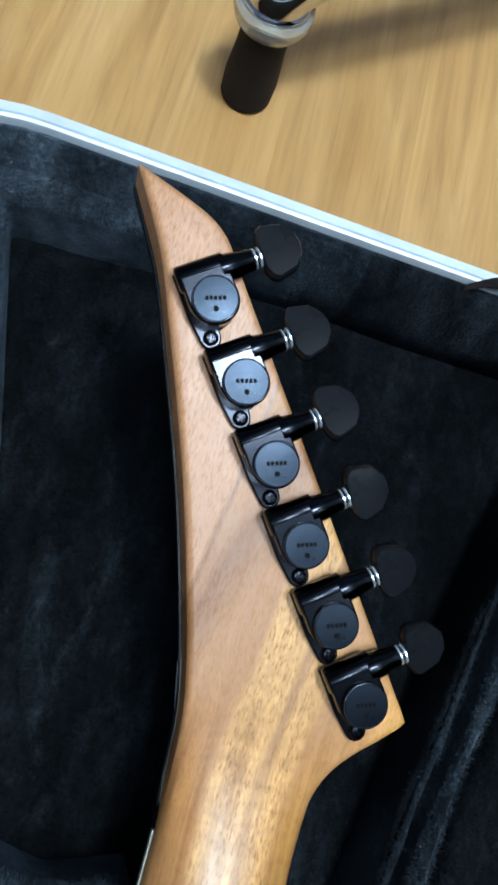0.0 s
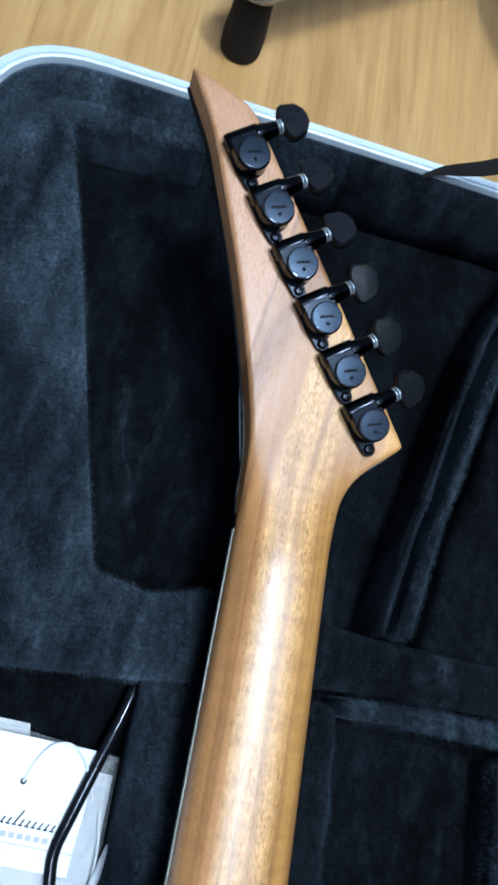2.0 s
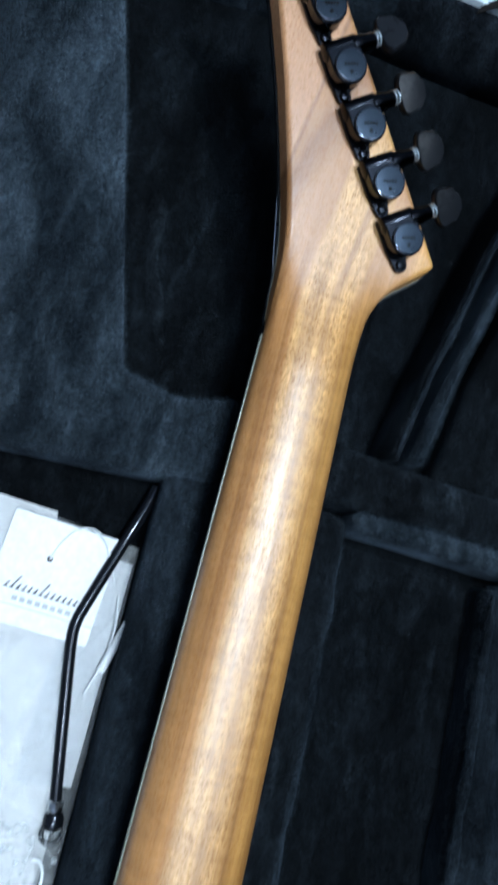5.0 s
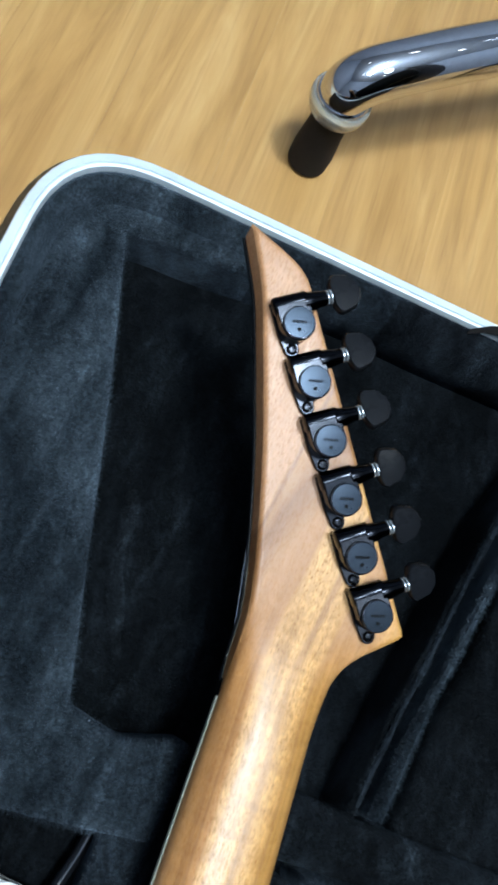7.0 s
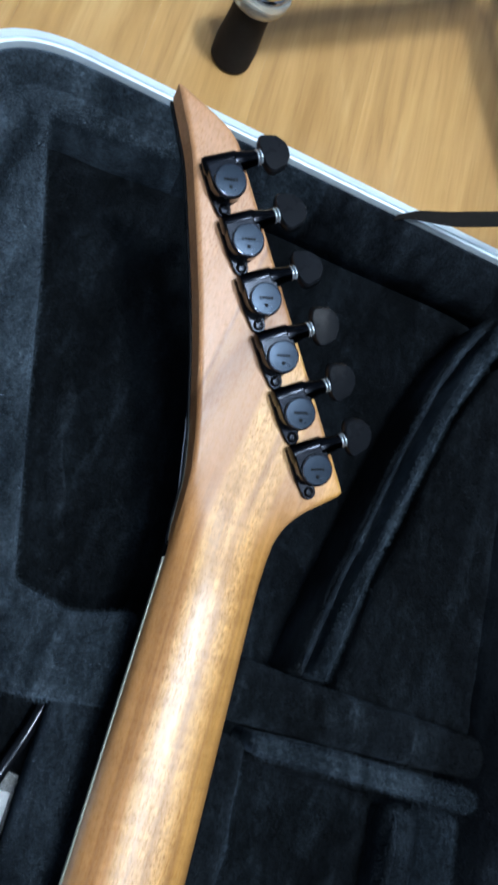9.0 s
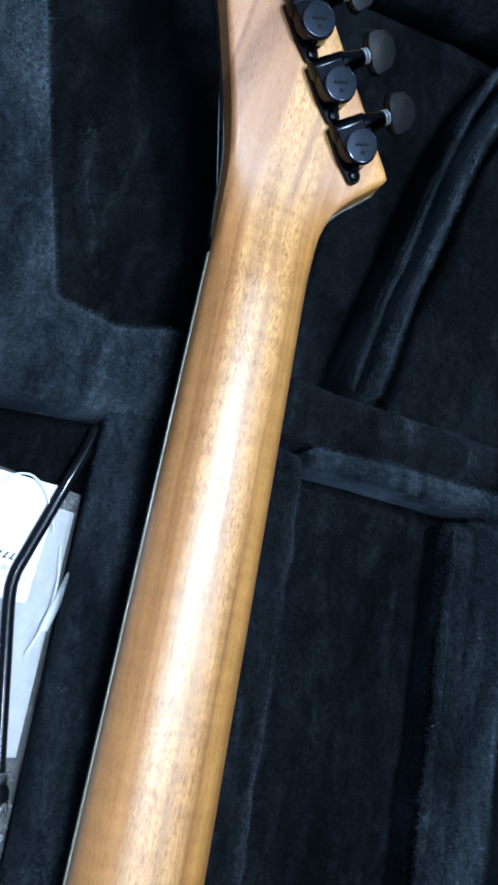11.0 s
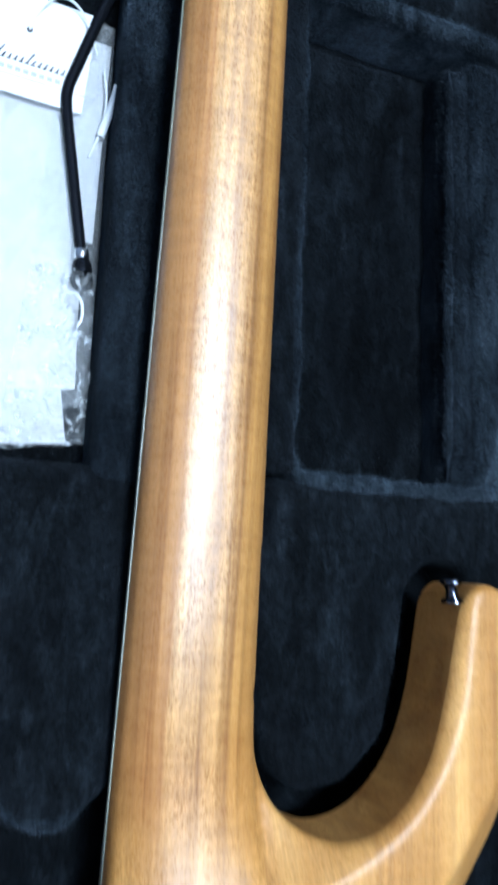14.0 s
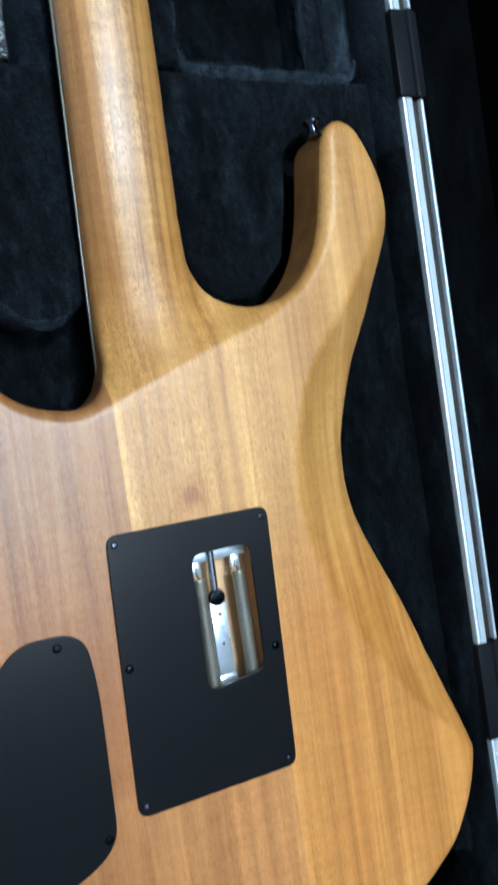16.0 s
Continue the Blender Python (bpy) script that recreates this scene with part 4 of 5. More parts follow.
def build_wood():
    c = np.array(spline(RIDGE[2:-1], 0.002))
    t = np.gradient(c, axis=0)
    nrm = np.c_[-t[:, 1], t[:, 0]] / np.linalg.norm(t, axis=1)[:, None]
    extra = [tuple(p) for off in (-0.0028, -0.0012, 0, 0.0012, 0.0028) for p in c + nrm * off]
    extra = np.array(extra)
    extra = extra[inside(extra, OUTLINE) & (edge_distance(extra, OUTLINE) > 0.0026)]
    v, f = sheet(OUTLINE, 0.0028, (0.0004, 0.0011, 0.0021), extra, RIDGE_CURVE)
    d = edge_distance(v, OUTLINE)
    z = back_z(v, d)
    z = np.maximum(z, front_z(v) + 0.0005)
    me = bpy.data.meshes.new("whole")
    top = np.c_[v, z]
    me.from_pydata([tuple(p) for p in top], [], [tuple(t) for t in f])
    me.update()
    normals = np.array([tuple(n.vector) for n in me.vertex_normals])
    bpy.data.meshes.remove(me)
    mid = np.array([top[list(t)].mean(0) for t in f])
    rx, ry = np.array(spline(RIDGE, 0.003)).T
    on_body = (mid[:, 1] < np.interp(mid[:, 0], rx, ry)) & (mid[:, 1] < -0.35) | (mid[:, 0] > 0.095) & (mid[:, 1] < -0.3) | (mid[:, 0] < -0.06) & (mid[:, 1] < -0.3)
    on_head = mid[:, 1] > 0.030
    whole_edges = set(skirt(v, f))
    low = front_z(v)
    for name, pick, mat, label in (("headstock", on_head, "tonewood", "pinkish satin headstock with a hooked point"), ("neck", ~on_head & ~on_body, "tonewood", "rounded laminated neck"),
                                   ("body", on_body, "tonewood", "carved wooden body")):
        tris = [t for t, p in zip(f, pick) if p]
        ids = sorted({i for t in tris for i in t})
        at = {i: k for k, i in enumerate(ids)}
        verts = [tuple(top[i]) for i in ids]
        nrm = [tuple(normals[i]) for i in ids]
        # the spring cavity is open under its cover
        open_here = lambda c: -0.0225 < c[0] < 0.0350 and -0.7025 < c[1] < -0.5775
        faces = [tuple(at[i] for i in t) for t in tris if not open_here(top[list(t)].mean(0))]
        own = set(skirt(v, tris))
        for a, b in own & whole_edges:
            e = Vector((v[b][0] - v[a][0], v[b][1] - v[a][1], 0)).normalized()
            out = (e.y, -e.x, 0)
            k = len(verts)
            verts += [tuple(top[a]), tuple(top[b]), (v[b][0], v[b][1], low[b]), (v[a][0], v[a][1], low[a])]
            nrm += [out] * 4
            faces.append((k + 1, k, k + 3, k + 2))
        # the front face
        k = len(verts)
        verts += [(v[i][0], v[i][1], low[i]) for i in ids]
        nrm += [(0, 0, -1)] * len(ids)
        faces += [tuple(k + at[i] for i in t)[::-1] for t in tris]
        me = bpy.data.meshes.new(name)
        me.from_pydata(verts, [], faces)
        me.materials.append(MAT[mat])
        for p in me.polygons:
            p.use_smooth = True
        me.update()
        me.normals_split_custom_set_from_vertices(nrm)
        ob = new(name, me)
        ob.parent = GUITAR
        tagged(ob, label)


build_wood()


def build_face():
    """The glossy black front of the headstock with a white line round it."""
    loop = [p for p in OUTLINE if p[1] > 0.006]
    for name, grow, up, down, mat, label in (("face_line", 0.0001, 0.0003, 0.0010, "cream", "thin white edge line"), ("face", 0.0006, 0.0010, 0.0032, "button", "glossy black headstock face")):
        c = np.array(loop)
        t = np.roll(c, -1, 0) - np.roll(c, 1, 0)
        nrm = np.c_[-t[:, 1], t[:, 0]] / np.linalg.norm(t, axis=1)[:, None]
        tuck = 0.0016 * step01((c[:, 1] - 0.050) / 0.03) if name == "face_line" else 0.0 * c[:, 1]
        v, f = sheet([tuple(p) for p in c + nrm * (grow - tuck)[:, None]], 0.008)
        z = front_z(v)
        n = len(v)
        verts = [(x, y, h - up) for (x, y), h in zip(v, z)] + [(x, y, h - down) for (x, y), h in zip(v, z)]
        faces = [tuple(q) for q in f] + [tuple(i + n for i in q)[::-1] for q in f] + [(b, a, a + n, b + n) for a, b in skirt(v, f)]
        mesh_from(name, verts, faces, mat, GUITAR, label, smooth=False)


build_face()


def build_fingerboard():
    ys = np.arange(0.0, -0.506, -0.01)
    for name, inner, outer, lift, mat, label in (("fingerboard", 0.0, -0.0004, 0.0, "ebony", "dark fingerboard"), ("binding", -0.0004, 0.0011, 0.0, "cream", "cream edge binding"),
                                                 ):
        verts, faces = [], []
        if name == "fingerboard":
            for y in ys:
                w = half_width(y) - 0.0004
                verts += [(-w, y, joint_z(y) - 0.0006), (w, y, joint_z(y) - 0.0006), (w, y, joint_z(y) - 0.0065), (-w, y, joint_z(y) - 0.0065)]
            for i in range(len(ys) - 1):
                for k in range(4):
                    a, b = 4 * i + k, 4 * i + (k + 1) % 4
                    faces.append((a, b, b + 4, a + 4))
            faces += [(0, 1, 2, 3), tuple(4 * (len(ys) - 1) + k for k in (3, 2, 1, 0))]
            mesh_from(name, verts, faces, mat, GUITAR, label, smooth=False)
        else:
            for s in (-1, 1):
                verts, faces = [], []
                for y in ys:
                    w = half_width(y)
                    q = [(s * (w - 0.0004), joint_z(y) - 0.0004), (s * (w + 0.0005), joint_z(y) - 0.0004), (s * (w + 0.0005), joint_z(y) - 0.0034), (s * (w - 0.0004), joint_z(y) - 0.0034)]
                    verts += [(x, y, z) for x, z in q]
                for i in range(len(ys) - 1):
                    for k in range(4):
                        a, b = 4 * i + k, 4 * i + (k + 1) % 4
                        faces.append((a, b, b + 4, a + 4))
                faces += [(0, 1, 2, 3), tuple(4 * (len(ys) - 1) + k for k in (3, 2, 1, 0))]
                mesh_from("binding", verts, faces, "cream", GUITAR, "cream edge binding", smooth=False)
    part("nut", box_bm(-0.0218, 0.0218, 0.0, 0.008, 0.066, 0.0775, 0.001), "blackmetal", GUITAR, "black locking nut")


build_fingerboard()


# ---- tuning machines
ROW = Vector((-0.6006, 0.7995))         # along the row, towards the tip
OUT = Vector((0.7995, 0.6006))          # along the shafts
SCREW_FIRST, SCREW_LAST = Vector((-0.0479, 0.1434)), Vector((0.0273, 0.0433))


def tuner_pose(i):
    s = SCREW_FIRST.lerp(SCREW_LAST, i / 5)
    o = s + 0.0040 * OUT + 0.0092 * ROW
    turn = Matrix(((OUT.x, ROW.x, 0, o.x), (OUT.y, ROW.y, 0, o.y), (0, 0, 1, 0.0), (0, 0, 0, 1)))
    return HEAD @ turn


def screw_bm(r, h, m):
    """A domed screw with a cross-shaped recess in its head."""
    from mathutils import geometry
    ring = [(0.66 * r * math.cos(a), 0.66 * r * math.sin(a)) for a in np.linspace(0, 2 * math.pi, 21)[:-1]]
    w, e = 0.15 * r, 0.52 * r
    plus = [(e, -w), (e, w), (w, w), (w, e), (-w, e), (-w, w), (-e, w), (-e, -w), (-w, -w), (-w, -e), (w, -e), (w, -w)]
    pts = [Vector(p) for p in ring + plus]
    n = len(ring)
    edges = [(k, (k + 1) % n) for k in range(n)] + [(n + k, n + (k + 1) % 12) for k in range(12)]
    vs, _, fs, *_ = geometry.delaunay_2d_cdt(pts, edges, [], 1, 1e-9)
    flat = np.array([tuple(p) for p in vs])
    bm = bmesh.new()
    top = [bm.verts.new((x, y, h)) for x, y in flat]
    deep = {}
    for t in fs:
        if inside(flat[list(t)].mean(0)[None], plus)[0]:
            for k in t:
                if k not in deep:
                    deep[k] = bm.verts.new((0.85 * flat[k][0], 0.85 * flat[k][1], 0.30 * h))
            bm.faces.new([deep[k] for k in t])
        else:
            bm.faces.new([top[k] for k in t])
    for k in range(12):
        a, b = n + k, n + (k + 1) % 12
        if a in deep and b in deep:
            bm.faces.new((top[a], top[b], deep[b], deep[a]))
    side = lathe_bm([(r, 0), (r, h * 0.35), (r * 0.88, h * 0.75), (r * 0.66, h)], 20)
    bmesh.ops.delete(side, geom=[f for f in side.faces if len(f.verts) > 8 and f.normal.z > 0.9], context="FACES_ONLY")
    out = join_bm(side, bm)
    bmesh.ops.remove_doubles(out, verts=out.verts[:], dist=1e-6)
    bmesh.ops.recalc_face_normals(out, faces=out.faces[:])
    out.transform(m)
    return out


def button_bm(lean):
    """A tuning button: narrow at the shaft, rounded at its far end, with a ridge along the middle of each face."""
    outline = [(0.0176, 0.0060), (0.0176, 0.0032), (0.0187, 0.0004), (0.0204, -0.0006), (0.0266, 0.0009), (0.0296, 0.0048), (0.0301, 0.0080), (0.0296, 0.0112), (0.0266, 0.0151),
               (0.0204, 0.0166), (0.0187, 0.0156), (0.0176, 0.0128), (0.0176, 0.0100)]
    bm = bmesh.new()
    rows = []
    for grow, half in ((1.0, 0.0016), (0.93, 0.0025)):
        for sign in (1, -1):
            rows.append([bm.verts.new((0.0237 + (x - 0.0237) * grow, 0.0080 + (y - 0.0080) * grow, 0.0055 + sign * half)) for x, y in outline])
    up, down, up_in, down_in = rows
    n = len(outline)
    for k in range(n):
        q = (k + 1) % n
        bm.faces.new((up[k], down[k], down[q], up[q]))
        bm.faces.new((up_in[k], up[k], up[q], up_in[q]))
        bm.faces.new((down[k], down_in[k], down_in[q], down[q]))
    for row, sign in ((up_in, 1), (down_in, -1)):
        near, far = bm.verts.new((0.0190, 0.0080, 0.0055 + sign * 0.0028)), bm.verts.new((0.0272, 0.0080, 0.0055 + sign * 0.0030))
        for k in range(n):
            a, b = row[k], row[(k + 1) % n]
            mid = ((a.co + b.co) / 2).x
            if k == n - 1:
                bm.faces.new((a, b, near))
            elif mid > 0.0270:
                bm.faces.new((a, b, far))
            elif mid < 0.0200:
                bm.faces.new((a, b, near))
            else:
                side = a.co.y < 0.008
                if abs(mid - 0.0235) < 0.0010:
                    bm.faces.new((a, b, far, near) if side else (a, b, near, far))
                else:
                    bm.faces.new((a, b, far))
    bmesh.ops.recalc_face_normals(bm, faces=bm.faces[:])
    bm.transform(Matrix.Translation((0, 0.0080, 0.0055)) @ Matrix.Rotation(radians(lean), 4, "X") @ Matrix.Translation((0, -0.0080, -0.0055)))
    return bm


def build_tuner(lean):
    t = new("tuning_machine")
    t.parent = GUITAR
    tagged(t, "black sealed tuning machine with a faceted button")
    # base plate with its screw tab
    drop = [(-0.0082, 0.0115), (0.0074, 0.0115), (0.0075, -0.0006), (0.0062, -0.0040), (0.0035, -0.0066), (-0.0006, -0.0080)]
    tab = [(-0.0040 + 0.0033 * math.cos(a), -0.0092 + 0.0033 * math.sin(a)) for a in np.linspace(-0.15, -math.pi, 10)]
    part("base_plate", prism_bm((drop + tab + [(-0.0082, -0.002)])[::-1], -0.0005, 0.0022, 0.0005), "blackmetal", t, smooth=False)
    # gear housing: square towards the worm, round below
    shape = [(-0.0075, 0.0090), (0.0070, 0.0090), (0.0073, 0.0000)] + [(7.3e-3 * math.cos(a), 7.3e-3 * math.sin(a)) for a in np.linspace(-0.12, -math.pi + 0.12, 18)] + [(-0.0075, 0.0000)]
    part("housing", prism_bm(shape[::-1], 0.0005, 0.0088, 0.0005, 2), "blackmetal", t, smooth=False)
    rot = Matrix.Translation((0, 0.0090, 0.0046)) @ Matrix.Rotation(math.pi / 2, 4, "Y")
    turn = Matrix.Translation((0, 0.0080, 0.0052)) @ Matrix.Rotation(math.pi / 2, 4, "Y")
    part("worm_tube", lathe_bm([(0.0030, -0.0080), (0.0038, -0.0077), (0.0041, -0.0070), (0.0041, 0.0066), (0.0030, 0.0072)], 28, rot), "blackmetal", t)
    part("arm", lathe_bm([(0.0042, 0.0050), (0.0043, 0.0070), (0.0040, 0.0095), (0.0034, 0.0125), (0.0032, 0.0150)], 28, turn), "blackmetal", t)
    cap = part("gear_cap", lathe_bm([(0.0067, 0.0086), (0.0067, 0.0098), (0.0064, 0.0102), (0.0060, 0.0102), (0.0058, 0.01021), (0.0004, 0.01022)], 40), "cap", t, "satin black round cap")
    part("cap_rim", tube_bm([(0.0065 * math.cos(a), 0.0065 * math.sin(a), 0.0101) for a in np.linspace(0, 2 * math.pi, 41)], 0.00026, 8), "darkchrome", cap, "thin bright rim")
    # maker's mark, as plain bars
    marks = [box_bm(-0.0030 + 0.00125 * k, -0.0021 + 0.00125 * k, -0.0004, 0.0008, 0.01022, 0.01034) for k in range(5)]
    bm = join_bm(*marks, lathe_bm([(0.0008, 0.01022), (0.0008, 0.01034)], 12, Matrix.Translation((0, -0.0029, 0))))
    bm.transform(Matrix.Rotation(-0.33, 4, "Z"))
    part("mark", bm, "mark", cap, "small dark printed bars", smooth=False)
    for p in (0.0152, 0.0167):
        m = Matrix.Translation((p, 0.0080, 0.0055)) @ Matrix.Rotation(math.pi / 2, 4, "Y")
        part("washer", lathe_bm([(0.0026, 0), (0.0032, 0.0002), (0.0032, 0.0006), (0.0026, 0.0008)], 24, m), "zinc", t, "bright steel washer")
    part("shaft", tube_bm([(0.0145, 0.0080, 0.0055), (0.0215, 0.0080, 0.0055)], 0.0021, 14), "blackmetal", t)
    part("button", button_bm(lean), "knob", t, "faceted black plastic button")
    part("screw", screw_bm(0.0023, 0.0014, Matrix.Translation((-0.0040, -0.0092, 0.0022)) @ Matrix.Rotation(lean * 0.21, 4, "Z")), "blackmetal", t, "black cross-head screw")
    part("string_post", tube_bm([(0, 0, 0.001), (0, 0, -0.030)], 0.003, 14), "blackmetal", t)
    return t


for i, lean in enumerate((-10, -14, -18, 12, 16, 18)):
    build_tuner(lean).matrix_basis = tuner_pose(i)


def build_strings():
    for i in range(6):
        post = tuner_pose(i) @ Vector((0, 0, -0.024))
        x = -0.0165 + 0.0066 * i
        y1 = -0.50
        gauge = (0.00058, 0.00046, 0.00036, 0.00026, 0.0002, 0.00016)[i]
        part("string", tube_bm([post, (x, 0.004, joint_z(0) - 0.0105), (x * 1.25, y1, joint_z(y1) - 0.0105)], gauge, 6), "steel", GUITAR, "steel string")


build_strings()


# ---- covers on the back of the body
BACK = Matrix.Translation((0, -0.53, 0.081))


def on_back(x, y):
    return (x, (y + 0.53))


def cover_mesh(name, outer, holes, z0, z1, mat, label):
    """A flat plate with holes through it, on the back of the body."""
    from mathutils import geometry
    loops = [outer] + holes
    pts, edges = [], []
    for lp in loops:
        k = len(pts)
        pts += [Vector(on_back(*p)) for p in lp]
        edges += [(k + i, k + (i + 1) % len(lp)) for i in range(len(lp))]
    vs, es, fs, *_ = geometry.delaunay_2d_cdt(pts, edges, [], 1, 1e-7)
    v2 = np.array([tuple(p) for p in vs])
    keep = []
    for t in fs:
        c = v2[list(t)].mean(0)[None] + np.array([[0, -0.53]])
        if not any(inside(c, h)[0] for h in holes):
            keep.append(tuple(t))
    n = len(v2)
    verts = [(x, y, z1) for x, y in v2] + [(x, y, z0) for x, y in v2]
    faces = keep + [tuple(i + n for i in t)[::-1] for t in keep]
    faces += [(b, a, a + n, b + n) for a, b in skirt(v2, keep)]
    ob = mesh_from(name, verts, faces, mat, GUITAR, label, smooth=False)
    ob.matrix_basis = BACK
    mod = ob.modifiers.new("edge", "BEVEL")
    mod.width, mod.segments, mod.limit_method = 0.0005, 2, "ANGLE"
    return ob


def build_covers():
    outer = round_corners([(-0.0490, -0.7135), (0.0390, -0.7140), (0.0430, -0.5730), (-0.0450, -0.5730)], 0.006, 5)
    win = round_corners([(-0.0040, -0.662), (0.0290, -0.658), (0.0300, -0.591), (-0.0030, -0.591)], 0.006, 5)
    cover = cover_mesh("spring_cover", outer, [win], 0.0, 0.0019, "plate", "black plastic spring cavity cover with an open window")
    for x, y in ((-0.0412, -0.5778), (0.0385, -0.5780), (0.0347, -0.7090), (-0.0448, -0.7085)):
        part("screw", screw_bm(0.0018, 0.0012, Matrix.Translation((*on_back(x, y), 0.0017))), "darkchrome", cover, "small dark chromed screw")
    for x, y in ((-0.0430, -0.6395), (0.0365, -0.6480)):
        part("screw", screw_bm(0.0022, 0.0013, Matrix.Translation((*on_back(x, y), 0.0017))), "blackmetal", cover, "small black screw")
    ctrl = round_corners([(-0.115, -0.735), (-0.083, -0.735), (-0.0605, -0.722), (-0.0590, -0.645), (-0.0620, -0.6155), (-0.093, -0.6145), (-0.108, -0.630), (-0.125, -0.67)], 0.014, 6)
    c2 = cover_mesh("control_cover", ctrl, [], 0.0, 0.0019, "plate", "black plastic control cavity cover")
    for x, y in ((-0.0755, -0.6205), (-0.0650, -0.7180), (-0.111, -0.726)):
        part("screw", screw_bm(0.0022, 0.0013, Matrix.Translation((*on_back(x, y), 0.0017))), "blackmetal", c2, "small black screw")
    # the routed cavity: walls and floor of bare wood
    x0, x1, y0, y1, dep, w = -0.0200, 0.0335, -0.1700, -0.0500, -0.0170, 0.0030
    for name, q in (("cavity_floor", (x0 - w, x1 + w, y0 - w, y1 + w, dep - 0.002, dep)), ("cavity_wall", (x0 - w, x0, y0, y1, dep, -0.0004)), ("cavity_wall", (x1, x1 + w, y0, y1, dep, -0.0004)),
                    ("cavity_wall", (x0 - w, x1 + w, y0 - w, y0, dep, -0.0004)), ("cavity_wall", (x0 - w, x1 + w, y1, y1 + w, dep, -0.0004))):
        part(name, box_bm(*q), "barewood", GUITAR, "pale bare wood of the spring cavity", smooth=False).matrix_basis = BACK
    # claw with two hooks, held by a long screw
    claw = part("spring_claw", join_bm(box_bm(-0.0050, 0.0305, -0.0672, -0.0600, -0.0085, -0.0070, 0.0005), box_bm(-0.0012, 0.0040, -0.0740, -0.0665, -0.0090, -0.0066, 0.0008),
                                       box_bm(0.0212, 0.0264, -0.0740, -0.0665, -0.0090, -0.0066, 0.0008)), "zinc", GUITAR, "bright zinc-plated spring claw")
    claw.matrix_basis = BACK
    part("claw_screw", tube_bm([(0.0100, -0.0520, -0.0062), (0.0096, -0.0850, -0.0062)], 0.0021, 14), "chrome", GUITAR, "long steel claw screw").matrix_basis = BACK
    # two close-coiled springs
    for x in (0.0013, 0.0238):
        pts = []
        turns, n = 58, 10
        for k in range(turns * n + 1):
            a = 2 * math.pi * k / n
            pts.append((x + 0.0030 * math.cos(a), -0.0755 - 0.0011 * k / n, -0.0050 + 0.0030 * math.sin(a)))
        part("spring", tube_bm(pts, 0.00058, 6), "nickel", GUITAR, "dull close-coiled tremolo spring").matrix_basis = BACK
        part("spring_hook", tube_bm(spline([(x, -0.0690, -0.0068), (x, -0.0725, -0.0062), (x + 0.001, -0.0760, -0.0075)], 0.001), 0.0007, 8), "nickel", GUITAR, "wire hook of the spring").matrix_basis = BACK
    part("spring_bar", join_bm(box_bm(0.0060, 0.0150, -0.1290, -0.0885, -0.0100, -0.0066, 0.0004), box_bm(0.0056, 0.0156, -0.1420, -0.1290, -0.0100, -0.0062, 0.0004)), "zinc", GUITAR, "flat bright metal bar").matrix_basis = BACK
    part("screw_head", lathe_bm([(0.0044, 0), (0.0047, 0.0014), (0.0042, 0.0026), (0.0014, 0.0030)], 24, Matrix.Translation((0.0100, -0.0868, -0.0066))), "blackmetal", GUITAR, "dark round screw head").matrix_basis = BACK
    for y in (-0.0960, -0.1120):
        part("rivet", lathe_bm([(0.0010, 0), (0.0010, 0.0008), (0.0005, 0.0012)], 12, Matrix.Translation((0.0106, y, -0.0066))), "chrome", GUITAR, "small bright rivet").matrix_basis = BACK
    # strap button on the horn
    axis = Matrix.Translation((0.1110, -0.3705, 0.0735)) @ Matrix.Rotation(radians(-90), 4, "X") @ Matrix.Rotation(radians(-4), 4, "Y")
    part("strap_button", lathe_bm([(0.0050, 0), (0.0048, 0.0012), (0.0030, 0.0022), (0.0026, 0.0052), (0.0034, 0.0070), (0.0050, 0.0084), (0.0050, 0.0095), (0.0030, 0.0102)], 28, axis), "darkchrome", GUITAR, "dark chromed strap button")


build_covers()


# ---------------------------------------------------------------- what lies in the accessory compartment
def sheet_of_paper(name, corners, z, mat, bend, seed, n=14, crumple=0.0):
    """A thin sheet with a slight wave, or crumpled; corners anticlockwise from the lower left one."""
    a, b, c, d = (Vector(p) for p in corners)
    bm = bmesh.new()
    rows = []
    for j in range(n + 1):
        row = []
        for i in range(n + 1):
            p = a.lerp(b, i / n).lerp(d.lerp(c, i / n), j / n)
            up = bend * (0.6 + lump(p.x, p.y, 22, seed))
            up += crumple * (abs(lump(p.x, p.y, 95, seed)) + 0.6 * abs(lump(p.y, p.x, 210, seed + 4)))
            row.append(bm.verts.new((p.x, p.y, z + up)))
        rows.append(row)
    for j in range(n):
        for i in range(n):
            bm.faces.new((rows[j][i], rows[j][i + 1], rows[j + 1][i + 1], rows[j + 1][i]))
    if not crumple:
        bmesh.ops.solidify(bm, geom=bm.faces[:], thickness=0.0003)
        bmesh.ops.recalc_face_normals(bm, faces=bm.faces[:])
    return bm


